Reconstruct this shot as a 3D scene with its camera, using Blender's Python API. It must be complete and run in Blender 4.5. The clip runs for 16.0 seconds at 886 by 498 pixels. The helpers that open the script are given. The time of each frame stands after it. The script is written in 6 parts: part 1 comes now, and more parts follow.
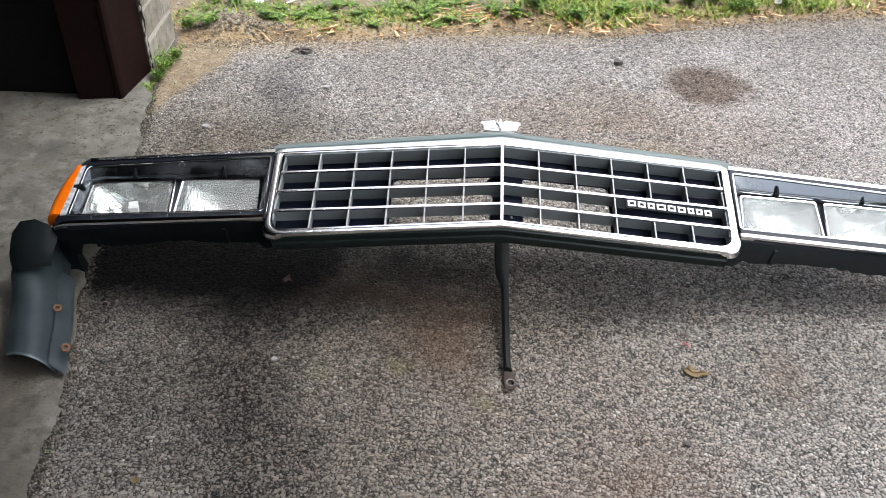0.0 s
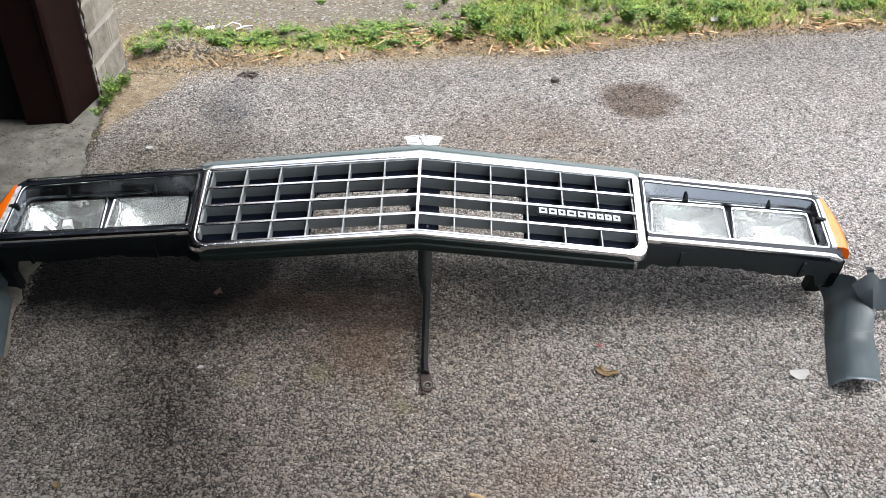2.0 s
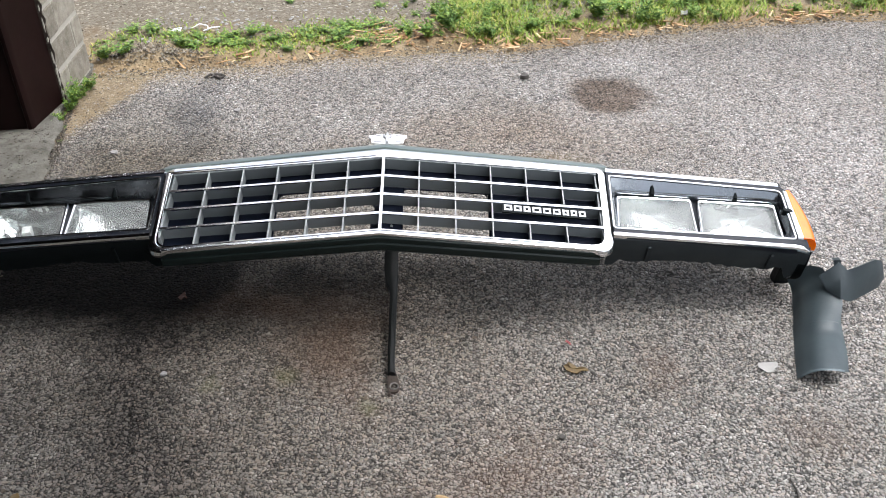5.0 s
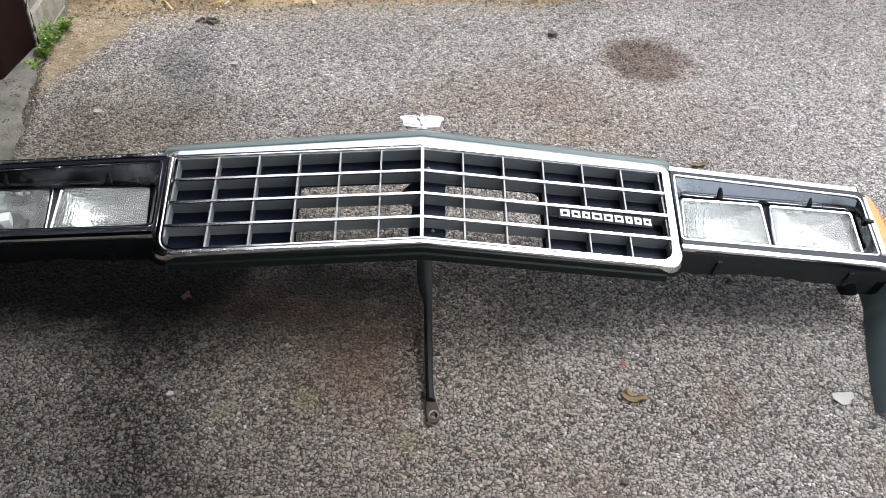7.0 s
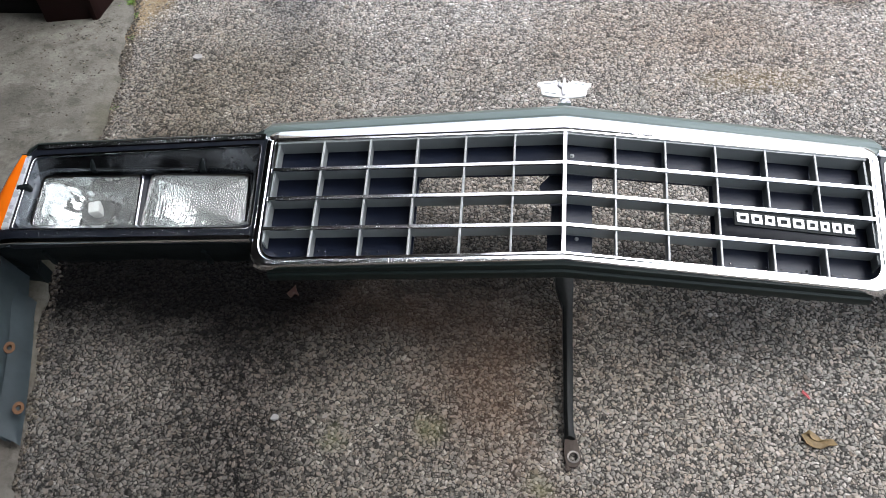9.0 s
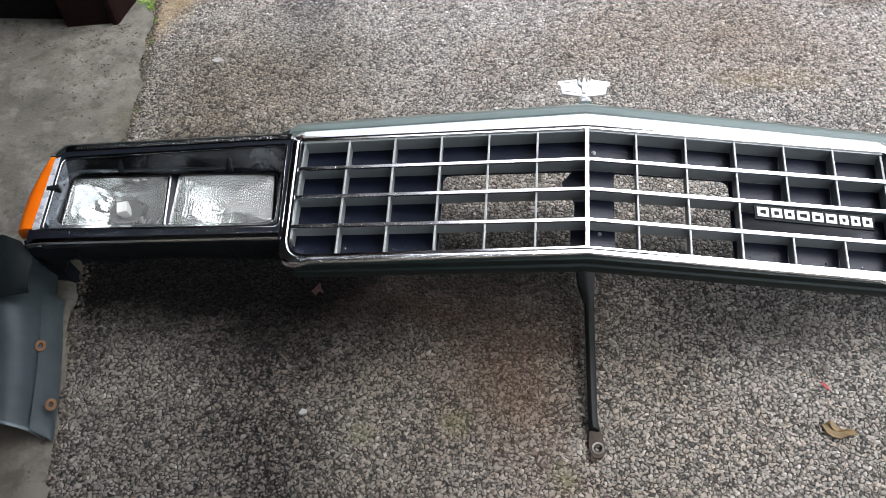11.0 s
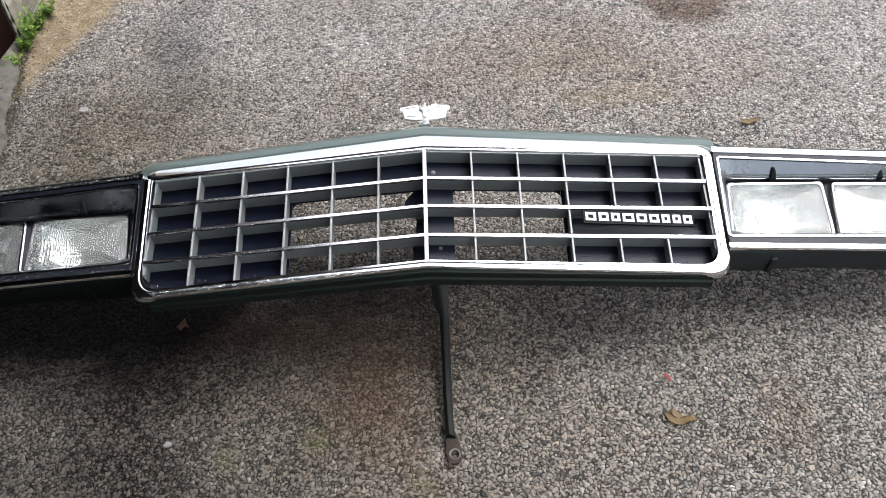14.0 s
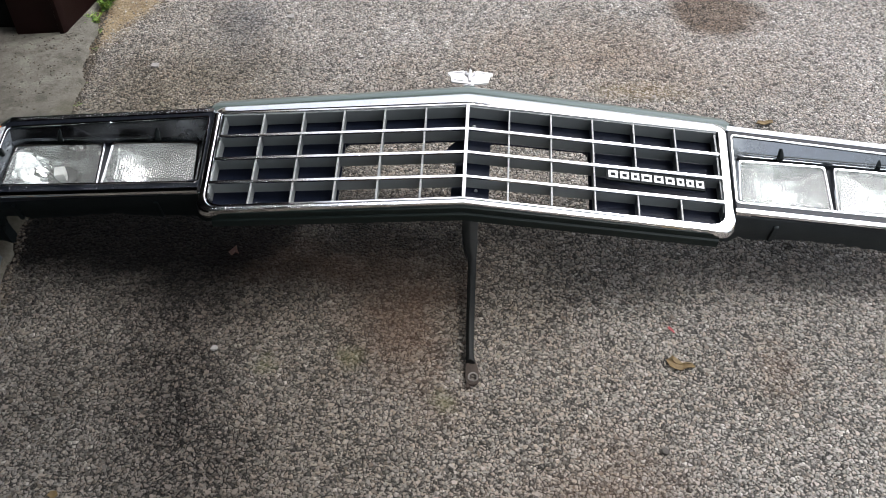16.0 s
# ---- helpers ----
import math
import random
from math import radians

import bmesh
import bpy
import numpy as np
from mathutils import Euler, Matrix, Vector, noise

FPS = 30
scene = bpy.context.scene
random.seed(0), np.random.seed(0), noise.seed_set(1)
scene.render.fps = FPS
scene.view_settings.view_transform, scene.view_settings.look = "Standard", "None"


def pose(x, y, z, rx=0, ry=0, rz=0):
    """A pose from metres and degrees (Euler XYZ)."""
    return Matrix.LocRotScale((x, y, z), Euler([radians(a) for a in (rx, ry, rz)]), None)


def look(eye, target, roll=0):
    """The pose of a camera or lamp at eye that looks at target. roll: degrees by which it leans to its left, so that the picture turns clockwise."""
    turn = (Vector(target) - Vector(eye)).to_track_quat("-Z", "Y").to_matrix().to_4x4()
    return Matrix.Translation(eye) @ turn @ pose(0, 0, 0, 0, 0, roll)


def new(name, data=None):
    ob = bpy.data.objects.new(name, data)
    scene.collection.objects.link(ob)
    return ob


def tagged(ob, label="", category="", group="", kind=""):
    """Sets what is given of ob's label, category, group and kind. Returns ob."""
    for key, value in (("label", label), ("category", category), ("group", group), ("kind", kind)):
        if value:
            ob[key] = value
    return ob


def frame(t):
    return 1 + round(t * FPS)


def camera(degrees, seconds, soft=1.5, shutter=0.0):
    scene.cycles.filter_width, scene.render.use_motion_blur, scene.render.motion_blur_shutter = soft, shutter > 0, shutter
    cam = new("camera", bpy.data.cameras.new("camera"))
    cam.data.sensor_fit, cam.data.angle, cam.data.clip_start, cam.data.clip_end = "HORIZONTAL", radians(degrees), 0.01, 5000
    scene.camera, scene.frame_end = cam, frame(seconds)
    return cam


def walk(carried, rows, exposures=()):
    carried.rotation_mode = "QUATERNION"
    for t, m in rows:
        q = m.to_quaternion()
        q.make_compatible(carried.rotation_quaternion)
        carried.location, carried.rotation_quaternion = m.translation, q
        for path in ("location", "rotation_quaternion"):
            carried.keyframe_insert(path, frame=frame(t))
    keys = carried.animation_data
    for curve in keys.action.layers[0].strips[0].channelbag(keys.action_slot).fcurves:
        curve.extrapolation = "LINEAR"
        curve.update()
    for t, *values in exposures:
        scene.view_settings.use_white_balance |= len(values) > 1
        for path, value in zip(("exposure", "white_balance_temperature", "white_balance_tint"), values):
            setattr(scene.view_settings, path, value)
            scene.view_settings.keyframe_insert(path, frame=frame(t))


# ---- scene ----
cam = camera(52.7, 16.0, soft=0.9)
EXPOSURES = ((0.0, 1.60, 6150, 10), (3.5, 1.57, 6150, 10), (6.5, 1.48, 6120, 10), (8.0, 1.52, 6100, 10), (9.0, 1.55, 6060, 10), (12.5, 1.54, 6150, 10), (13.5, 1.43, 6200, 10), (16.0, 1.34, 6260, 10))
PATH = [
    (0, (0.057, 0.028, 1.226), (0.014, 1.596, -0.014), 1.3),
    (0.5, (0.046, -0.004, 1.225), (0.123, 1.594, 0.025), 3.1),
    (1, (0.106, -0.001, 1.226), (0.09, 1.577, -0.004), 0.9),
    (1.5, (0.189, -0.023, 1.237), (0.187, 1.561, 0.015), 0.4),
    (2, (0.207, -0.042, 1.24), (0.177, 1.563, 0.047), 0.4),
    (2.5, (0.224, -0.05, 1.238), (0.17, 1.55, 0.039), 0.1),
    (3, (0.228, -0.055, 1.24), (0.178, 1.55, 0.047), 0.0),
    (3.5, (0.231, -0.055, 1.24), (0.207, 1.57, 0.073), 0.1),
    (6, (0.257, 0.074, 1.222), (0.294, 1.617, -0.051), -0.9),
    (6.5, (0.175, 0.188, 1.221), (0.355, 1.679, -0.1), 3.1),
    (7, (0.095, 0.249, 1.225), (0.188, 1.731, -0.115), 3.8),
    (7.5, (0.091, 0.334, 1.219), (-0.041, 1.775, -0.161), 0.6),
    (8, (0.126, 0.462, 1.212), (-0.176, 1.77, -0.27), -3.2),
    (8.5, (0.127, 0.529, 1.204), (-0.198, 1.849, -0.263), -2.7),
    (9, (0.073, 0.588, 1.2), (-0.105, 1.841, -0.348), -4.1),
    (11.5, (0.04, 0.552, 1.213), (-0.139, 1.822, -0.322), -4.7),
    (12, (0.062, 0.546, 1.21), (-0.092, 1.828, -0.318), -4.7),
    (12.5, (0.099, 0.533, 1.211), (-0.006, 1.834, -0.304), -4.8),
    (13, (0.148, 0.516, 1.216), (0.087, 1.847, -0.274), -5.2),
    (13.5, (0.165, 0.505, 1.215), (0.138, 1.839, -0.275), -3.9),
    (14, (0.18, 0.504, 1.225), (0.139, 1.84, -0.263), -3.9),
    (14.5, (0.204, 0.482, 1.239), (0.197, 1.862, -0.209), -3.3),
    (15, (0.21, 0.449, 1.236), (0.169, 1.853, -0.188), -2.6),
    (15.5, (0.195, 0.387, 1.228), (0.127, 1.819, -0.167), -2.0),
    (16, (0.153, 0.278, 1.222), (0.079, 1.681, -0.201), 0.2),
]
walk(cam, [(t, look(eye, target, roll)) for t, eye, target, roll in PATH], EXPOSURES)

# ---------------------------------------------------------------- light
SKY, SUN, SUN_EL, SUN_AZ = 0.15, 0.65, 68.0, 6.0   # azimuth: degrees from +x towards +y
world = bpy.data.worlds.new("overcast_sky")
scene.world = world
world.use_nodes = True
wn = world.node_tree
wn.nodes.clear()
w_out = wn.nodes.new("ShaderNodeOutputWorld")
w_bg = wn.nodes.new("ShaderNodeBackground")
w_sky = wn.nodes.new("ShaderNodeTexSky")
w_sky.sky_type = "NISHITA"
w_sky.sun_disc = False
w_sky.sun_elevation = radians(SUN_EL)
w_sky.sun_rotation = radians(90 - SUN_AZ)
w_sky.air_density, w_sky.dust_density, w_sky.ozone_density = 1.0, 6.0, 1.0
w_hsv = wn.nodes.new("ShaderNodeHueSaturation")
w_hsv.inputs["Saturation"].default_value = 0.32
wn.links.new(w_sky.outputs[0], w_hsv.inputs["Color"])
wn.links.new(w_hsv.outputs[0], w_bg.inputs["Color"])
w_bg.inputs["Strength"].default_value = SKY
wn.links.new(w_bg.outputs[0], w_out.inputs[0])

sun_data = bpy.data.lights.new("sun", "SUN")
sun_data.energy, sun_data.angle, sun_data.color = SUN, radians(45), (1.0, 1.0, 1.0)
sun = new("sun", sun_data)
_az, _el = radians(SUN_AZ), radians(SUN_EL)
sun.matrix_world = look((8 * math.cos(_az) * math.cos(_el), 8 * math.sin(_az) * math.cos(_el), 8 * math.sin(_el)), (0, 0, 0))


# ---------------------------------------------------------------- materials
class Mat:
    """A small node-graph writer for one material."""

    def __init__(self, name):
        self.m = bpy.data.materials.new(name)
        self.m.use_nodes = True
        self.t = self.m.node_tree
        self.b = self.t.nodes["Principled BSDF"]
        self.co = self.node("ShaderNodeTexCoord").outputs["Object"]
        self.geo = self.node("ShaderNodeNewGeometry")
        self.pos = self.geo.outputs["Position"]

    def node(self, kind):
        return self.t.nodes.new(kind)

    def link(self, a, b):
        self.t.links.new(a, b)

    def put(self, sock, value):
        if isinstance(value, (int, float)):
            sock.default_value = value
        elif isinstance(value, tuple):
            sock.default_value = (*value, 1.0) if len(value) == 3 and sock.type == "RGBA" else value
        else:
            self.link(value, sock)

    def set(self, **kw):
        names = dict(color="Base Color", rough="Roughness", metal="Metallic", spec="Specular IOR Level", normal="Normal",
                     trans="Transmission Weight", ior="IOR", coat="Coat Weight", coat_rough="Coat Roughness", alpha="Alpha",
                     sub="Subsurface Weight", emit="Emission Color", emit_s="Emission Strength")
        for k, v in kw.items():
            self.put(self.b.inputs[names[k]], v)
        return self

    def noise(self, scale, detail=4.0, rough=0.55, vec=None, distort=0.0):
        n = self.node("ShaderNodeTexNoise")
        n.inputs["Scale"].default_value, n.inputs["Detail"].default_value = scale, detail
        n.inputs["Roughness"].default_value, n.inputs["Distortion"].default_value = rough, distort
        self.link(vec or self.pos, n.inputs["Vector"])
        return n.outputs["Fac"]

    def voronoi(self, scale, out="Distance", feature="F1", randomness=1.0, vec=None):
        n = self.node("ShaderNodeTexVoronoi")
        n.feature = feature
        n.inputs["Scale"].default_value, n.inputs["Randomness"].default_value = scale, randomness
        self.link(vec or self.pos, n.inputs["Vector"])
        return n.outputs[out]

    def ramp(self, fac, *stops):
        r = self.node("ShaderNodeValToRGB")
        while len(r.color_ramp.elements) < len(stops):
            r.color_ramp.elements.new(0.5)
        for e, (p, c) in zip(r.color_ramp.elements, stops):
            e.position = p
            e.color = (*c, 1.0) if isinstance(c, tuple) else (c, c, c, 1.0)
        self.link(fac, r.inputs[0])
        return r.outputs[0]

    def mix(self, fac, a, b, kind="MIX"):
        n = self.node("ShaderNodeMix")
        n.data_type, n.blend_type = "RGBA", kind
        self.put(n.inputs[0], fac)
        self.put(n.inputs[6], a)
        self.put(n.inputs[7], b)
        return n.outputs[2]

    def math(self, op, a, b=0.0, clamp=False):
        n = self.node("ShaderNodeMath")
        n.operation, n.use_clamp = op, clamp
        self.put(n.inputs[0], a)
        self.put(n.inputs[1], b)
        return n.outputs[0]

    def bump(self, height, strength, distance=0.002, normal=None):
        n = self.node("ShaderNodeBump")
        n.inputs["Strength"].default_value, n.inputs["Distance"].default_value = strength, distance
        self.link(height, n.inputs["Height"])
        if normal is not None:
            self.link(normal, n.inputs["Normal"])
        return n.outputs[0]

    def split(self, vec):
        n = self.node("ShaderNodeSeparateXYZ")
        self.link(vec, n.inputs[0])
        return n.outputs

    def blot(self, x, y, rx, ry, soft=0.35, ragged=0.5, scale=9.0):
        """A stain with a ragged edge round a place on the ground: 1 inside, 0 outside."""
        p = self.split(self.pos)
        dx = self.math("DIVIDE", self.math("SUBTRACT", p[0], x), rx)
        dy = self.math("DIVIDE", self.math("SUBTRACT", p[1], y), ry)
        d = self.math("SQRT", self.math("ADD", self.math("MULTIPLY", dx, dx), self.math("MULTIPLY", dy, dy)))
        n = self.math("MULTIPLY", self.math("SUBTRACT", self.noise(scale, 5.0, 0.65), 0.5), ragged * 2)
        d = self.math("ADD", d, n)
        return self.ramp(d, (max(0.0, 1.0 - soft) * 0.9, 1.0), (0.98, 0.0))


def stone_colours(m, value):
    return m.ramp(value, (0.0, (0.085, 0.083, 0.080)), (0.20, (0.20, 0.196, 0.189)), (0.48, (0.335, 0.328, 0.316)),
                  (0.68, (0.365, 0.327, 0.292)), (0.85, (0.44, 0.43, 0.415)), (0.99, (0.54, 0.53, 0.51)))


def drive_stains_shade(m, col, wet, run_wet):
    """Damp, oil, rust and soil stains of the driveway, with shade and sheen painted in, the same on the sheet and on
    its stones.
    """
    # broad dirt, with the shade on the garage side darkened in
    grime = m.blot(-0.50, 1.10, 0.85, 0.62, 0.9, 0.5, 2.8)
    col = m.mix(m.math("MULTIPLY", grime, 0.85), col, m.mix(1.0, col, (0.50, 0.50, 0.495), "MULTIPLY"))
    brown = m.blot(-0.10, 1.25, 0.95, 0.90, 0.75, 0.5, 2.4)
    col = m.mix(m.math("MULTIPLY", brown, 0.7), col, m.mix(1.0, col, (0.86, 0.79, 0.71), "MULTIPLY"))
    fade = m.ramp(m.noise(1.9, 4.0, 0.6), (0.36, 0.0), (0.60, 0.6))
    col = m.mix(fade, col, m.mix(1.0, col, (0.75, 0.73, 0.705), "MULTIPLY"))
    west = m.blot(-0.58, 1.92, 0.36, 0.46, 0.9, 0.5, 3.5)
    col = m.mix(m.math("MULTIPLY", west, 0.9), col, m.mix(1.0, col, (0.64, 0.60, 0.52), "MULTIPLY"))
    mid = m.blot(0.42, 2.14, 0.55, 0.24, 0.9, 0.7, 4.2)
    col = m.mix(m.math("MULTIPLY", mid, 0.65), col, m.mix(1.0, col, (0.74, 0.63, 0.53), "MULTIPLY"))
    slate = m.blot(-0.455, 2.27, 0.10, 0.30, 0.9, 0.8, 7.0)
    col = m.mix(m.math("MULTIPLY", slate, 0.75), col, m.mix(1.0, col, (0.50, 0.52, 0.56), "MULTIPLY"))
    for x, y, rx, ry, w in ((0.04, 1.27, 0.10, 0.17, 0.40), (0.11, 1.13, 0.07, 0.09, 0.30), (0.40, 1.00, 0.16, 0.12, 0.45), (-0.20, 1.44, 0.20, 0.09, 0.75), (-0.02, 1.42, 0.24, 0.12, 0.7), (0.03, 1.30, 0.14, 0.16, 0.5), (0.67, 1.23, 0.06, 0.10, 0.45), (0.93, 1.06, 0.11, 0.08, 0.4), (0.28, 0.93, 0.22, 0.10, 0.35)):
        col = m.mix(m.math("MULTIPLY", m.blot(x, y, rx, ry, 0.8, 0.7, 9.0), w), col, m.mix(0.6, col, (0.105, 0.058, 0.034)))
    for x, y, r in ((-0.05, 1.214, 0.035), (-0.196, 1.189, 0.03), (0.11, 1.13, 0.03)):
        col = m.mix(m.math("MULTIPLY", m.blot(x, y, r, r, 0.8, 0.9, 24.0), 0.35), col, (0.13, 0.135, 0.055))
    oil = m.blot(0.747, 2.392, 0.150, 0.145, 0.35, 0.35, 14.0)
    col = m.mix(m.math("MULTIPLY", oil, 0.78), col, m.mix(1.0, col, (0.36, 0.28, 0.22), "MULTIPLY"))
    # broad lightening of the far asphalt
    dry = m.blot(0.45, 2.35, 1.7, 0.62, 0.7, 0.4, 2.0)
    col = m.mix(dry, col, m.mix(1.0, col, (1.22, 1.22, 1.23), "MULTIPLY"))
    # sky sheen on the far right, painted as a bluish lightening
    pale = m.blot(1.50, 2.05, 1.25, 1.0, 0.95, 0.5, 2.2)
    col = m.mix(m.math("MULTIPLY", pale, 0.8), col, m.mix(1.0, col, (1.42, 1.42, 1.46), "MULTIPLY"))
    # damp, with shade under the panel painted in: one broad patch and a run that trails away from it over the drive
    damp_shade = m.blot(-0.54, 1.55, 0.60, 0.30, 0.42, 0.40, 4.5)
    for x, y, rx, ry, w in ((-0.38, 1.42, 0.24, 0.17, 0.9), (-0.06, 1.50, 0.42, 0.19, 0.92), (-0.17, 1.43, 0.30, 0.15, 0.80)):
        damp_shade = m.math("MAXIMUM", damp_shade, m.math("MULTIPLY", m.blot(x, y, rx, ry, 0.85, 0.6, 7.0), w))
    # soft shade before the panel, painted as a broad darkening
    panel_shade = m.math("MULTIPLY", m.blot(-0.02, 1.36, 0.42, 0.24, 0.95, 0.5, 5.0), 0.75)
    col = m.mix(panel_shade, col, m.mix(1.0, col, (0.56, 0.53, 0.49), "MULTIPLY"))
    run = m.math("MULTIPLY", m.blot(-0.365, 1.27, 0.16, 0.22, 0.85, 0.7, 7.0), 0.9)
    for x, y, rx, ry, w in ((-0.32, 1.08, 0.14, 0.20, 0.85), (-0.28, 0.92, 0.16, 0.18, 0.9)):
        run = m.math("MAXIMUM", run, m.math("MULTIPLY", m.blot(x, y, rx, ry, 0.85, 0.7, 7.0), w))
    col = m.mix(run, col, m.mix(1.0, col, (run_wet, run_wet * 0.98, run_wet), "MULTIPLY"))
    col = m.mix(m.math("MULTIPLY", damp_shade, 0.96), col, m.mix(1.0, col, (wet, wet * 0.98, wet), "MULTIPLY"))
    return col, damp_shade


def mat_asphalt():
    m = Mat("weathered_asphalt")
    warp = m.node("ShaderNodeVectorMath")
    warp.operation = "ADD"
    m.link(m.pos, warp.inputs[0])
    wv = m.node("ShaderNodeTexNoise")
    wv.inputs["Scale"].default_value = 160.0
    m.link(m.pos, wv.inputs["Vector"])
    sc = m.node("ShaderNodeVectorMath")
    sc.operation = "SCALE"
    sc.inputs["Scale"].default_value = 0.0045
    m.link(wv.outputs["Color"], sc.inputs[0])
    m.link(sc.outputs[0], warp.inputs[1])
    v = warp.outputs[0]
    cell = m.split(m.voronoi(142.0, "Color", vec=v))
    dist = m.voronoi(142.0, "Distance", vec=v)
    edge = m.voronoi(142.0, "Distance", "DISTANCE_TO_EDGE", vec=v)
    cell2 = m.split(m.voronoi(225.0, "Color", vec=v))
    stones = stone_colours(m, m.math("POWER", cell[0], 1.3))
    small = stone_colours(m, m.math("MULTIPLY", cell2[1], 0.8))
    stones = m.mix(m.ramp(cell[2], (0.52, 0.0), (0.56, 1.0)), stones, small)
    tar = m.mix(m.noise(45.0), (0.028, 0.027, 0.0255), (0.060, 0.057, 0.054))
    joint = m.ramp(m.math("ADD", edge, m.math("MULTIPLY", m.math("SUBTRACT", m.noise(330.0, 3.0, 0.6), 0.5), 0.30)), (0.02, 0.0), (0.12, 1.0))
    col = m.mix(joint, tar, m.mix(1.0, stones, (0.88, 0.865, 0.835), "MULTIPLY"))
    col = m.mix(m.ramp(m.noise(7.0, 6.0, 0.6), (0.35, 0.45), (0.65, 0.0)), col, m.mix(1.0, col, (0.60, 0.585, 0.565), "MULTIPLY"))
    ochre = m.blot(0.52, 2.02, 0.16, 0.05, 0.8, 0.7, 12.0)
    col = m.mix(m.math("MULTIPLY", ochre, 0.4), col, (0.17, 0.13, 0.06))
    col, damp_shade = drive_stains_shade(m, col, 0.05, 0.18)
    pe = m.split(m.pos)
    wedge = m.math("SUBTRACT", m.math("ADD", -0.768, m.math("MULTIPLY", m.math("SUBTRACT", pe[1], 2.12), 0.43)), pe[0])
    wedge = m.math("ADD", wedge, m.math("MULTIPLY", m.math("SUBTRACT", m.noise(8.0, 7.0, 0.75), 0.5), 0.22))
    wedge = m.math("MULTIPLY", m.ramp(wedge, (0.0, 0.0), (0.05, 0.95)), m.ramp(m.math("SUBTRACT", pe[1], 1.5), (0.48, 0.0), (0.62, 1.0)))
    sand = m.math("MAXIMUM", wedge, m.math("MULTIPLY", m.blot(-0.50, 2.57, 0.40, 0.08, 0.8, 0.8, 8.0), 0.8))
    off = m.math("SUBTRACT", pe[1], m.math("ADD", 2.165, m.math("MULTIPLY", pe[0], 0.175)))
    dust = m.ramp(m.math("ADD", off, m.math("MULTIPLY", m.math("SUBTRACT", m.noise(7.0, 5.0, 0.65), 0.5), 0.30)), (0.38, 0.0), (0.52, 0.75))
    sand = m.math("MAXIMUM", sand, dust)
    sandc = m.mix(m.noise(120.0, 5.0, 0.7), (0.125, 0.090, 0.048), (0.28, 0.208, 0.115))
    sandc = m.mix(m.ramp(m.noise(13.0, 6.0, 0.65), (0.40, 0.75), (0.58, 0.0)), sandc, m.mix(1.0, sandc, (0.58, 0.54, 0.48), "MULTIPLY"))
    grain = m.ramp(m.noise(70.0, 6.0, 0.75), (0.40, 0.0), (0.60, 1.0))
    col = m.mix(m.math("MULTIPLY", sand, m.math("MAXIMUM", grain, m.math("MULTIPLY", sand, 0.8))), col, sandc)
    hump = m.math("SUBTRACT", m.math("ADD", 1.0, m.math("MULTIPLY", cell[1], 0.6)), m.math("MULTIPLY", dist, 1.3))
    hump = m.math("MULTIPLY", m.math("MULTIPLY", hump, joint), m.math("SUBTRACT", 1.0, m.math("MULTIPLY", sand, 0.85)))
    rough = m.mix(damp_shade, (0.90, 0.90, 0.90), (0.80, 0.80, 0.80))
    n1 = m.bump(hump, 1.0, 0.005)
    n2 = m.bump(m.noise(520.0, 3.0), 0.4, 0.0012, n1)
    m.set(color=col, rough=rough, normal=n2, spec=0.12)
    return m.m


def mat_chips():
    m = Mat("loose_aggregate")
    rnd = m.geo.outputs["Random Per Island"]
    col = stone_colours(m, m.math("ADD", 0.30, m.math("MULTIPLY", rnd, 0.52)))
    dark = m.ramp(m.math("FRACT", m.math("MULTIPLY", rnd, 37.0)), (0.22, 1.0), (0.26, 0.0))
    col = m.mix(dark, m.mix(1.0, col, (0.88, 0.862, 0.835), "MULTIPLY"), m.mix(1.0, col, (0.46, 0.437, 0.41), "MULTIPLY"))
    col = m.mix(m.math("MULTIPLY", m.noise(400.0, 3.0), 0.35), col, m.mix(1.0, col, (0.55, 0.53, 0.51), "MULTIPLY"))
    col, damp_shade = drive_stains_shade(m, col, 0.065, 0.56)
    m.set(color=col, rough=m.math("SUBTRACT", 0.88, m.math("MULTIPLY", damp_shade, 0.1)), normal=m.bump(m.noise(600.0, 3.0), 0.4, 0.001), spec=0.12)
    return m.m


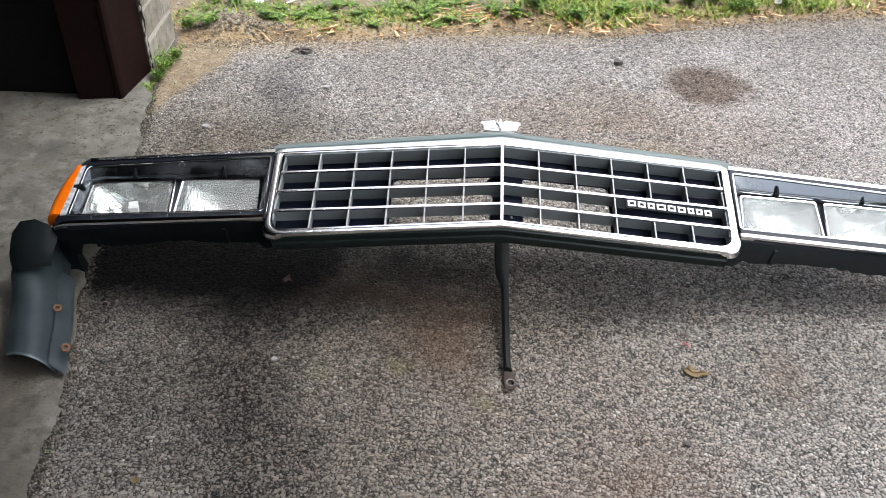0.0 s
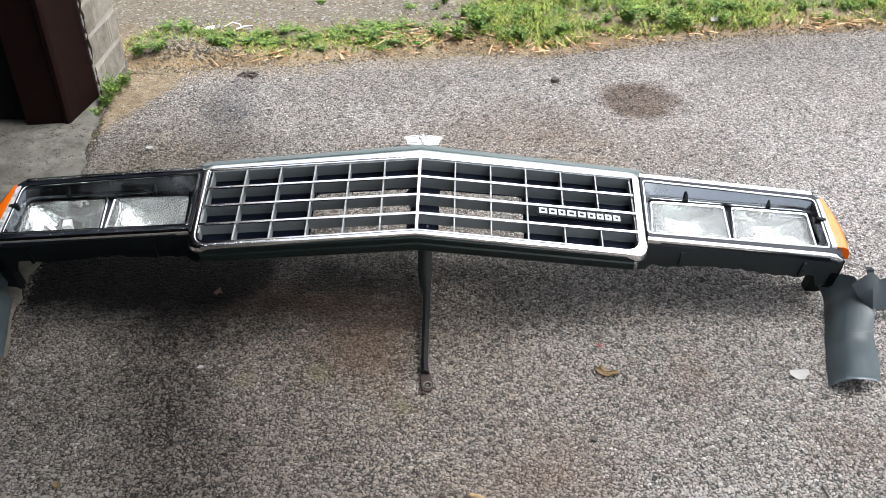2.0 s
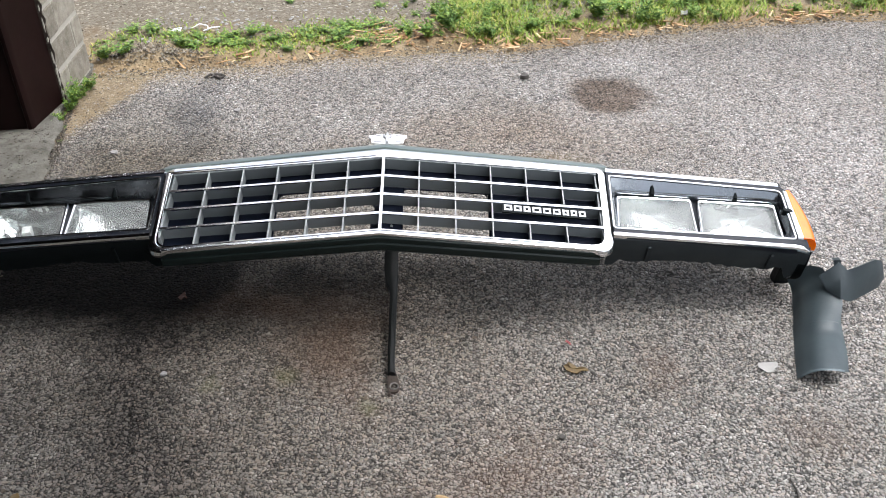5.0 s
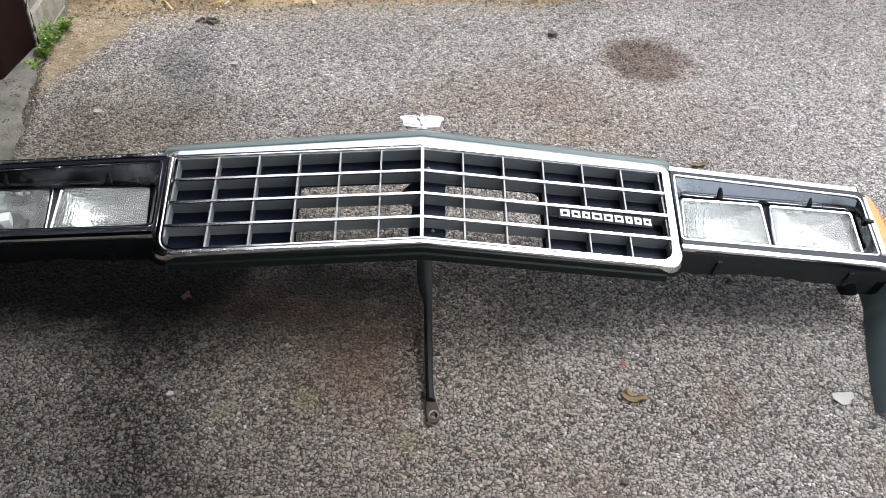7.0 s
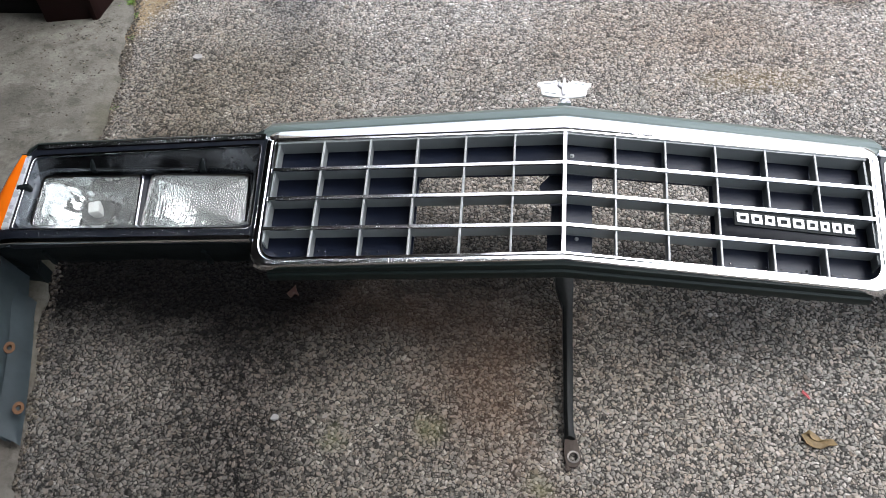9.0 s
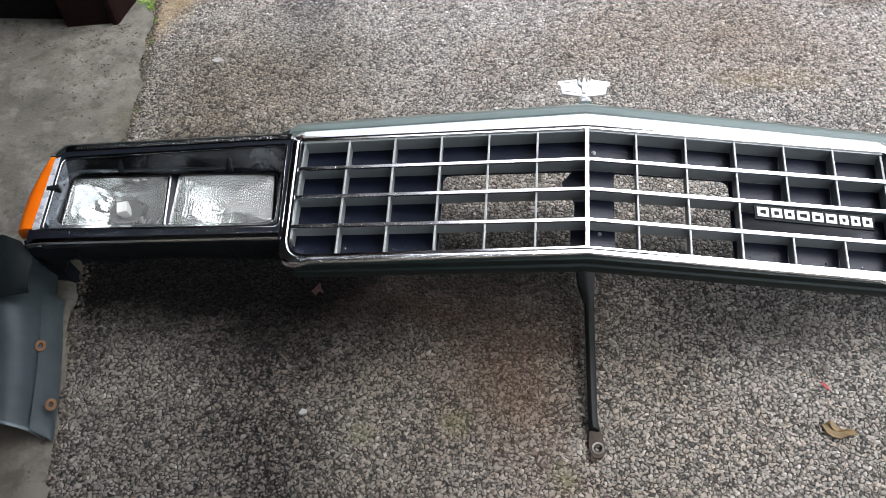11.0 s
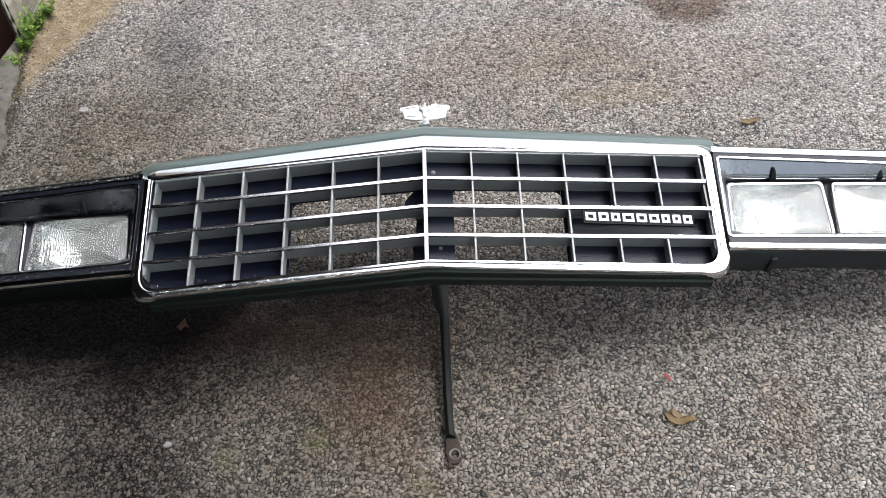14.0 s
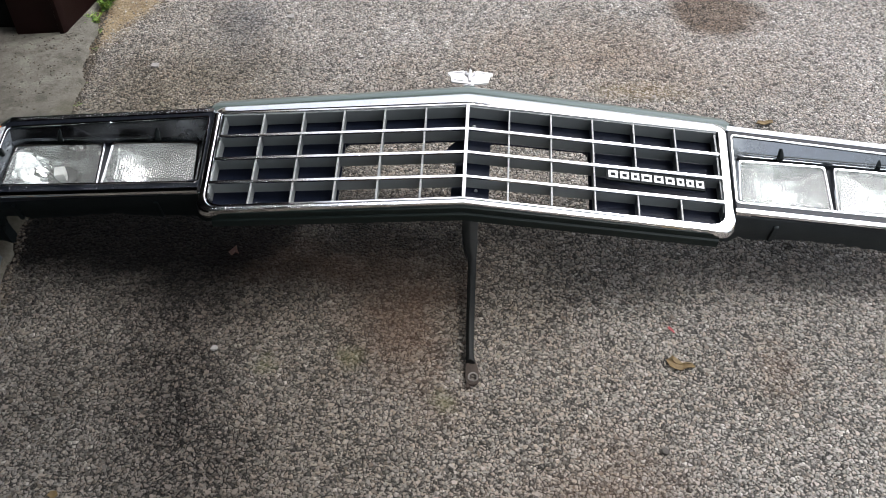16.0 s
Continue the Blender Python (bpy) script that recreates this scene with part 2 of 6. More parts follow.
def mat_concrete():
    m = Mat("old_concrete")
    a = m.noise(3.0, 6.0, 0.62)
    b = m.noise(30.0, 8.0, 0.7)
    col = m.ramp(a, (0.32, (0.050, 0.046, 0.037)), (0.48, (0.082, 0.076, 0.062)), (0.66, (0.125, 0.117, 0.097)))
    col = m.mix(m.ramp(b, (0.38, 0.75), (0.52, 0.0)), col, (0.040, 0.035, 0.026))
    col = m.mix(m.ramp(m.noise(14.0, 8.0, 0.7), (0.52, 0.0), (0.66, 0.6)), col, (0.18, 0.17, 0.143))
    pits = m.ramp(m.noise(70.0, 8.0, 0.75), (0.34, 1.0), (0.39, 0.0))
    col = m.mix(m.math("MULTIPLY", pits, 0.85), col, (0.018, 0.016, 0.012))
    moss = m.blot(-0.74, 1.75, 0.075, 0.85, 0.9, 0.9, 9.0)
    col = m.mix(m.math("MULTIPLY", moss, 0.75), col, (0.045, 0.040, 0.020))
    dirt = m.blot(-0.78, 1.10, 0.26, 0.52, 0.8, 0.8, 6.0)
    col = m.mix(m.math("MULTIPLY", dirt, 0.8), col, m.mix(0.7, col, (0.040, 0.028, 0.018)))
    spots = m.ramp(m.voronoi(17.0), (0.06, 1.0), (0.11, 0.0))
    col = m.mix(m.math("MULTIPLY", spots, 0.75), col, (0.028, 0.024, 0.018))
    m.set(color=col, rough=0.9, normal=m.bump(m.math("SUBTRACT", m.noise(150.0, 8.0, 0.7), m.math("MULTIPLY", pits, 0.8)), 0.8, 0.003))
    return m.m


def mat_soil():
    m = Mat("sandy_soil")
    a = m.noise(5.0, 6.0, 0.62)
    p = m.split(m.pos)
    col = m.ramp(a, (0.3, (0.125, 0.088, 0.050)), (0.5, (0.225, 0.163, 0.092)), (0.7, (0.33, 0.255, 0.155)))
    grav = m.split(m.voronoi(120.0, "Color"))
    gcol = m.ramp(grav[0], (0.0, (0.095, 0.080, 0.058)), (0.4, (0.128, 0.111, 0.084)), (0.85, (0.155, 0.137, 0.107)), (0.99, (0.27, 0.245, 0.20)))
    far = m.ramp(m.math("ADD", m.math("SUBTRACT", p[1], m.math("ADD", 2.76, m.math("MULTIPLY", p[0], 0.16))), m.math("MULTIPLY", m.math("SUBTRACT", a, 0.5), 0.9)), (0.02, 0.0), (0.22, 1.0))
    col = m.mix(far, col, gcol)
    col = m.mix(m.ramp(m.noise(140.0, 4.0), (0.35, 0.45), (0.55, 0.0)), col, (0.08, 0.06, 0.04))
    h = m.math("ADD", m.noise(60.0, 6.0, 0.7), m.math("MULTIPLY", m.voronoi(120.0), -0.5))
    m.set(color=col, rough=0.95, normal=m.bump(h, 0.8, 0.006), spec=0.2)
    return m.m


def mat_brick():
    m = Mat("grey_block")
    oi = m.node("ShaderNodeObjectInfo").outputs["Random"]
    col = m.ramp(m.math("ADD", m.math("MULTIPLY", m.noise(30.0, 6.0, 0.65), 0.8), m.math("MULTIPLY", oi, 0.2)),
                 (0.3, (0.13, 0.113, 0.085)), (0.5, (0.225, 0.200, 0.158)), (0.75, (0.33, 0.30, 0.245)))
    m.set(color=col, rough=0.95, normal=m.bump(m.noise(160.0, 8.0, 0.75), 1.0, 0.006))
    return m.m


def mat_plain(name, c0, c1, rough=0.6, scale=25.0, bump=0.15, metal=0.0, bscale=200.0, dist=0.001, coat=0.0, spec=0.5):
    m = Mat(name)
    n = m.noise(scale, 5.0, 0.6)
    m.set(color=m.mix(n, c0, c1), rough=m.math("ADD", rough - 0.08, m.math("MULTIPLY", m.noise(scale * 2.3, 4.0), 0.16)), metal=metal,
          normal=m.bump(m.noise(bscale, 4.0), bump, dist), coat=coat, spec=spec)
    return m.m


def mat_chrome(name="chrome", tone=0.72, rough=0.05, wear=0.5):
    m = Mat(name)
    grime = m.ramp(m.noise(55.0, 6.0, 0.7), (0.45, 0.0), (0.75, 1.0))
    col = m.mix(m.math("MULTIPLY", grime, 0.25 * wear), (tone, tone, tone * 1.01), (tone * 0.5, tone * 0.48, tone * 0.45))
    m.set(color=col, metal=1.0, rough=m.math("ADD", rough, m.math("MULTIPLY", grime, 0.16 * wear)),
          normal=m.bump(m.noise(24.0, 3.0), 0.03, 0.001))
    return m.m


def mat_smoked():
    """Smoked bright plastic with grey patches painted in for pale reflections."""
    m = Mat("smoked_chrome")
    film = m.ramp(m.noise(9.0, 5.0, 0.6), (0.42, 0.03), (0.66, 0.55))
    m.set(color=m.mix(film, (0.20, 0.215, 0.23), (0.15, 0.165, 0.175)), metal=m.math("SUBTRACT", 1.0, m.math("MULTIPLY", film, 0.8)),
          rough=m.math("ADD", 0.05, m.math("MULTIPLY", film, 0.25)), normal=m.bump(m.noise(18.0, 3.0), 0.12, 0.003))
    return m.m


def mat_green():
    m = Mat("dark_green_paint")
    n = m.noise(12.0, 6.0, 0.6)
    col = m.mix(n, (0.054, 0.073, 0.067), (0.082, 0.106, 0.097))
    spots = m.ramp(m.noise(160.0, 3.0, 0.6), (0.70, 0.0), (0.76, 1.0))
    col = m.mix(m.math("MULTIPLY", spots, 0.5), col, (0.30, 0.33, 0.32))
    m.set(color=col, rough=m.math("ADD", 0.24, m.math("MULTIPLY", n, 0.15)), coat=0.4, coat_rough=0.08,
          normal=m.bump(m.noise(90.0, 4.0), 0.06, 0.001))
    return m.m


def mat_glass(name, ribs=0.0, clear=(0.97, 0.98, 0.97), haze=0.0):
    """Thin clear glass: see-through, with the gloss of a real pane."""
    m = Mat(name)
    thin = m.node("ShaderNodeBsdfTransparent")
    thin.inputs[0].default_value = (*clear, 1.0)
    gloss = m.node("ShaderNodeBsdfGlossy")
    gloss.inputs["Roughness"].default_value = 0.03
    fres = m.node("ShaderNodeLayerWeight")
    fres.inputs["Blend"].default_value = 0.5
    if ribs:
        w = m.node("ShaderNodeTexWave")
        w.wave_type, w.bands_direction, w.wave_profile = "BANDS", "X", "SIN"
        w.inputs["Scale"].default_value = ribs
        m.link(m.co, w.inputs["Vector"])
        nrm = m.bump(w.outputs["Fac"], 0.5, 0.0012)
    else:
        nrm = m.bump(m.noise(60.0, 2.0), 0.10, 0.001)
    m.link(nrm, gloss.inputs["Normal"])
    m.link(nrm, fres.inputs["Normal"])
    film = m.node("ShaderNodeBsdfTranslucent")
    film.inputs[0].default_value = (0.75, 0.76, 0.74, 1.0)
    dust = m.node("ShaderNodeBsdfDiffuse")
    dust.inputs[0].default_value = (0.70, 0.70, 0.68, 1.0)
    both = m.node("ShaderNodeMixShader")
    m.link(film.outputs[0], both.inputs[1])
    m.link(dust.outputs[0], both.inputs[2])
    veil = m.node("ShaderNodeMixShader")
    m.link(m.math("MULTIPLY", m.ramp(m.noise(35.0, 5.0, 0.6), (0.3, 0.55), (0.7, 1.0)), haze), veil.inputs[0])
    m.link(thin.outputs[0], veil.inputs[1])
    m.link(both.outputs[0], veil.inputs[2])
    mixer = m.node("ShaderNodeMixShader")
    m.link(m.math("ADD", 0.05, m.math("MULTIPLY", m.math("POWER", fres.outputs["Facing"], 4.0), 0.6)), mixer.inputs[0])
    m.link(veil.outputs[0], mixer.inputs[1])
    m.link(gloss.outputs[0], mixer.inputs[2])
    out = [n for n in m.t.nodes if n.type == "OUTPUT_MATERIAL"][0]
    m.link(mixer.outputs[0], out.inputs[0])
    return m.m


def mat_water():
    m = Mat("water")
    m.set(color=(1, 1, 1), rough=0.0, trans=1.0, ior=1.33)
    return m.m


def mat_reflector(name, rough, ribs=0.0):
    m = Mat(name)
    dull = m.ramp(m.noise(30.0, 5.0), (0.45, 0.0), (0.75, 1.0))
    if ribs:
        w = m.node("ShaderNodeTexWave")
        w.wave_type, w.bands_direction, w.wave_profile = "BANDS", "X", "SIN"
        w.inputs["Scale"].default_value = ribs
        m.link(m.co, w.inputs["Vector"])
        nrm = m.bump(w.outputs["Fac"], 0.25, 0.0010, m.bump(m.noise(26.0, 3.0, 0.6, m.co), 0.8, 0.012))
    else:
        nrm = m.bump(m.noise(22.0, 2.0, 0.5, m.co), 0.7, 0.012)
    m.set(color=m.mix(m.math("MULTIPLY", dull, 0.3), (0.58, 0.60, 0.585), (0.44, 0.455, 0.42)), metal=1.0,
          rough=m.math("ADD", rough, m.math("MULTIPLY", dull, 0.08)), normal=nrm)
    return m.m


def mat_leaf(name, c0, c1, c2):
    m = Mat(name)
    rnd = m.geo.outputs["Random Per Island"]
    col = m.ramp(rnd, (0.0, c0), (0.55, c1), (0.95, c2))
    col = m.mix(m.ramp(m.noise(6.0), (0.4, 0.4), (0.6, 0.0)), col, m.mix(1.0, col, (0.62, 0.66, 0.55), "MULTIPLY"))
    m.set(color=col, rough=0.55, spec=0.3)
    return m.m


M = dict(
    asphalt=mat_asphalt(), chips=mat_chips(), concrete=mat_concrete(), soil=mat_soil(), brick=mat_brick(),
    mortar=mat_plain("mortar", (0.24, 0.222, 0.185), (0.35, 0.328, 0.28), 0.92, 40.0, 0.5, bscale=180.0, dist=0.003),
    brown=mat_plain("brown_painted_steel", (0.012, 0.0044, 0.0038), (0.021, 0.0076, 0.0066), 0.50, 14.0, 0.2, spec=0.2),
    rust=mat_plain("rust", (0.045, 0.020, 0.007), (0.115, 0.050, 0.014), 0.85, 60.0, 0.5),
    # near-black: the shade inside the garage, put into the colour
    dark_inside=mat_plain("interior_shade_black", (0.003, 0.0028, 0.0026), (0.008, 0.0072, 0.0066), 0.9, 9.0, 0.3, spec=0.1),
    soffit=mat_plain("painted_soffit", (0.08, 0.078, 0.078), (0.12, 0.115, 0.115), 0.7, 9.0, 0.2),
    # dark brown of the added wall that blocks low sky
    sky_block=mat_plain("sky_block_brown", (0.022, 0.016, 0.013), (0.040, 0.030, 0.025), 0.8, 6.0, 0.3, spec=0.2),
    chrome=mat_chrome("chrome", 0.86, 0.05, 0.5), wet_chrome=mat_chrome("wet_chrome", 0.88, 0.07, 0.8), bar_chrome=mat_chrome("bar_chrome", 0.90, 0.12, 0.8),
    dark_chrome=mat_smoked(), upright=mat_plain("argent_upright", (0.22, 0.225, 0.22), (0.32, 0.325, 0.32), 0.4, 30.0, 0.1),
    silver=mat_plain("argent_grey_paint", (0.125, 0.137, 0.136), (0.19, 0.202, 0.20), 0.42, 18.0, 0.1, spec=0.5),
    black=mat_plain("black_plastic", (0.005, 0.006, 0.009), (0.010, 0.012, 0.017), 0.34, 30.0, 0.15, spec=0.2),
    under=mat_plain("dirty_black_plastic", (0.0032, 0.0043, 0.0046), (0.009, 0.0118, 0.012), 0.5, 16.0, 0.3, spec=0.08),
    backplate=mat_plain("wet_blue_black_plastic", (0.004, 0.0055, 0.011), (0.009, 0.012, 0.023), 0.35, 20.0, 0.2, spec=0.16),
    # lighter copy of the dark plastic: the lit side put into the colour
    under_lit=mat_plain("lit_slate_plastic", (0.014, 0.0175, 0.0185), (0.032, 0.038, 0.040), 0.55, 16.0, 0.3, spec=0.2),
    green=mat_green(), lip=mat_plain("wet_black_green_paint", (0.005, 0.009, 0.008), (0.010, 0.016, 0.014), 0.45, 14.0, 0.1, spec=0.2),
    filler=mat_plain("grey_green_rubber", (0.045, 0.060, 0.065), (0.095, 0.120, 0.128), 0.38, 16.0, 0.2, bscale=120.0),
    wing=mat_plain("dark_slate_rubber", (0.016, 0.022, 0.024), (0.032, 0.042, 0.046), 0.5, 16.0, 0.25, bscale=120.0, spec=0.35),
    filler_blue=mat_plain("blue_grey_rubber", (0.017, 0.025, 0.028), (0.070, 0.092, 0.101), 0.46, 16.0, 0.2, bscale=120.0),
    strut=mat_plain("worn_black_steel", (0.003, 0.004, 0.004), (0.010, 0.010, 0.0095), 0.5, 22.0, 0.3, spec=0.12),
    strut_end=mat_plain("rusty_steel", (0.020, 0.015, 0.012), (0.060, 0.045, 0.036), 0.65, 40.0, 0.4, spec=0.15),
    steel=mat_plain("worn_steel", (0.085, 0.075, 0.066), (0.17, 0.155, 0.14), 0.45, 60.0, 0.2, metal=0.6),
    lens=mat_glass("clear_headlamp_glass", haze=0.17), lens_rib=mat_glass("fluted_headlamp_glass", ribs=80.0, haze=0.17), reflector_rib=mat_reflector("fluted_reflector", 0.06, 80.0),
    reflector=mat_reflector("aluminised_reflector", 0.08), lamp_rim=mat_chrome("lamp_rim", 0.7, 0.12, 0.8),
    # dark tone for the reflection round the bulb shield
    socket=mat_plain("dark_reflection", (0.03, 0.031, 0.03), (0.09, 0.092, 0.088), 0.35, 60.0, 0.3, metal=0.5),
    # plain white: the polished shield's sky reflection put in as colour
    bulb=mat_plain("bulb_shield", (0.86, 0.86, 0.84), (0.94, 0.94, 0.92), 0.4, 20.0, 0.05),
    badge=mat_plain("brushed_silver", (0.34, 0.34, 0.345), (0.44, 0.44, 0.445), 0.4, 60.0, 0.2, metal=0.5),
    side=mat_plain("satin_silver_strip", (0.50, 0.51, 0.52), (0.66, 0.67, 0.68), 0.28, 40.0, 0.1, metal=0.35),
    emblem=mat_plain("pale_silver", (0.68, 0.67, 0.66), (0.80, 0.79, 0.78), 0.35, 60.0, 0.2, metal=0.2),
    drop=mat_water(),
    grass=mat_leaf("grass", (0.10, 0.175, 0.016), (0.20, 0.275, 0.028), (0.37, 0.34, 0.085)),
    weed=mat_leaf("weed_leaf", (0.055, 0.118, 0.024), (0.12, 0.205, 0.030), (0.23, 0.30, 0.045)),
    chipwood=mat_leaf("wood_chip", (0.19, 0.095, 0.035), (0.36, 0.21, 0.095), (0.50, 0.36, 0.21)),
    dead_leaf=mat_plain("dry_leaf", (0.035, 0.023, 0.010), (0.18, 0.118, 0.040), 0.7, 130.0, 0.5),
    cork=mat_plain("tan_filter_paper", (0.16, 0.095, 0.030), (0.46, 0.34, 0.17), 0.8, 160.0, 0.3),
    paper=mat_plain("scrap_paper", (0.20, 0.192, 0.176), (0.29, 0.28, 0.26), 0.85, 50.0, 0.3),
    stone=mat_plain("pale_limestone", (0.17, 0.165, 0.155), (0.29, 0.28, 0.265), 0.85, 120.0, 0.5),
    red_leaf=mat_plain("red_brown_leaf", (0.045, 0.017, 0.010), (0.085, 0.034, 0.019), 0.7, 90.0, 0.4),
    red=mat_plain("red_plastic", (0.26, 0.045, 0.05), (0.36, 0.08, 0.08), 0.5, 50.0, 0.1),
    twig=mat_plain("dark_twig", (0.035, 0.030, 0.026), (0.075, 0.065, 0.055), 0.8, 60.0, 0.5),
    white=mat_plain("white_plastic_scrap", (0.66, 0.66, 0.66), (0.78, 0.78, 0.78), 0.6, 30.0, 0.2),
    crumbs=mat_leaf("soil_crumbs", (0.022, 0.017, 0.012), (0.050, 0.038, 0.026), (0.12, 0.10, 0.075)),
    sand=mat_leaf("sand_grains", (0.12, 0.09, 0.055), (0.24, 0.185, 0.11), (0.36, 0.29, 0.19)),
    rubble=mat_leaf("clods_and_stones", (0.045, 0.033, 0.020), (0.115, 0.088, 0.056), (0.25, 0.22, 0.18)),
)


def mat_amber():
    m = Mat("amber_lens")
    m.set(color=m.mix(m.noise(40.0, 4.0), (0.66, 0.112, 0.003), (0.76, 0.165, 0.004)), rough=0.16, sub=0.12, coat=0.6, coat_rough=0.05,
          normal=m.bump(m.noise(60.0, 2.0), 0.05, 0.001))
    return m.m


M["amber"] = mat_amber()


# ---------------------------------------------------------------- building helpers
PLACE = {}


def finish(name, bm, material, smooth=35.0):
    mesh = bpy.data.meshes.new(name)
    bm.to_mesh(mesh)
    bm.free()
    mesh.materials.append(material)
    if smooth:
        mesh.shade_smooth()
        mesh.set_sharp_from_angle(angle=radians(smooth))
    return mesh


def place(bm, base=False):
    """Moves a bmesh that stands in world metres to its own middle, and returns that middle."""
    cs = np.array([v.co for v in bm.verts])
    lo, hi = cs.min(0), cs.max(0)
    c = Vector((lo + hi) / 2)
    if base:
        c.z = lo[2]
    for v in bm.verts:
        v.co -= c
    return c


def part(name, bm, material, parent, label="", smooth=35.0, kind=""):
    """Links a bmesh, given in world metres, as one mesh object under a thing or a part."""
    bmesh.ops.recalc_face_normals(bm, faces=bm.faces)
    c = place(bm)
    ob = new(name, finish(name, bm, material, smooth))
    ob.parent = parent
    ob.location = c - PLACE[parent.name]
    PLACE[ob.name] = c
    return tagged(ob, label=label, kind=kind)


def thing(name, bm, material, label, category, group="", kind="", smooth=35.0):
    """Links a bmesh, given in world metres, as a top-level mesh object."""
    bmesh.ops.recalc_face_normals(bm, faces=bm.faces)
    c = place(bm, base=True)
    ob = new(name, finish(name, bm, material, smooth))
    ob.location = c
    PLACE[ob.name] = c
    return tagged(ob, label=label, category=category, group=group, kind=kind)


def root(name, at, label, category):
    ob = new(name)
    ob.empty_display_size = 0.1
    ob.location = at
    PLACE[ob.name] = Vector(at)
    return tagged(ob, label=label, category=category)


def loft(bm, rows, close_rows=False, close_cols=False, caps=False):
    """Faces between rows of points."""
    vs = [[bm.verts.new(p) for p in r] for r in rows]
    n, k = len(vs), len(vs[0])
    for i in range(n if close_rows else n - 1):
        a, b = vs[i], vs[(i + 1) % n]
        for j in range(k if close_cols else k - 1):
            bm.faces.new((a[j], a[(j + 1) % k], b[(j + 1) % k], b[j]))
    if caps:
        bm.faces.new(vs[0])
        bm.faces.new(vs[-1][::-1])
    return vs


def box(bm, lo, hi, bevel=0.0):
    vs = [bm.verts.new((x, y, z)) for x in (lo[0], hi[0]) for y in (lo[1], hi[1]) for z in (lo[2], hi[2])]
    fs = [bm.faces.new([vs[i] for i in q]) for q in ((0, 1, 3, 2), (4, 6, 7, 5), (0, 4, 5, 1), (2, 3, 7, 6), (0, 2, 6, 4), (1, 5, 7, 3))]
    if bevel:
        es = list({e for f in fs for e in f.edges})
        bmesh.ops.bevel(bm, geom=es, offset=bevel, segments=2, affect="EDGES")


def raw(name, verts, faces, material, smooth=0.0):
    mesh = bpy.data.meshes.new(name)
    mesh.from_pydata([tuple(v) for v in verts], [], [tuple(f) for f in faces])
    mesh.materials.append(material)
    if smooth:
        mesh.shade_smooth()
    return mesh


# ---------------------------------------------------------------- ground
rng = np.random.default_rng(7)
FAR_EDGE = [(-0.90, 2.53), (-0.51, 2.585), (-0.08, 2.665), (0.2, 2.71), (0.5, 2.715), (0.8, 2.80), (1.06, 2.875), (1.4, 2.935), (1.75, 2.97), (3.0, 3.12), (9.0, 3.6)]
SLAB_EDGE = [(-0.845, 2.34), (-0.812, 2.15), (-0.776, 1.90), (-0.755, 1.62), (-0.734, 1.45), (-0.720, 1.372), (-0.700, 1.295), (-0.664, 1.14), (-0.628, 0.914), (-0.58, 0.5), (-0.45, -0.6), (-0.35, -2.2)]


def along(poly, x, axis=0):
    a = np.array(poly)
    o = np.argsort(a[:, axis])
    return float(np.interp(x, a[o, axis], a[o, 1 - axis]))


def ragged(poly, step, amount, seed):
    """A finer, uneven copy of a line on the ground."""
    out = []
    for (x0, y0), (x1, y1) in zip(poly, poly[1:]):
        n = max(1, int(math.hypot(x1 - x0, y1 - y0) / step))
        for i in range(n):
            f = i / n
            x, y = x0 + (x1 - x0) * f, y0 + (y1 - y0) * f
            d = noise.noise(Vector((x * 9, y * 9, seed))) * amount + noise.noise(Vector((x * 40, y * 40, seed))) * amount * 0.4
            out.append((x + d, y + d))
    out.append(poly[-1])
    return out


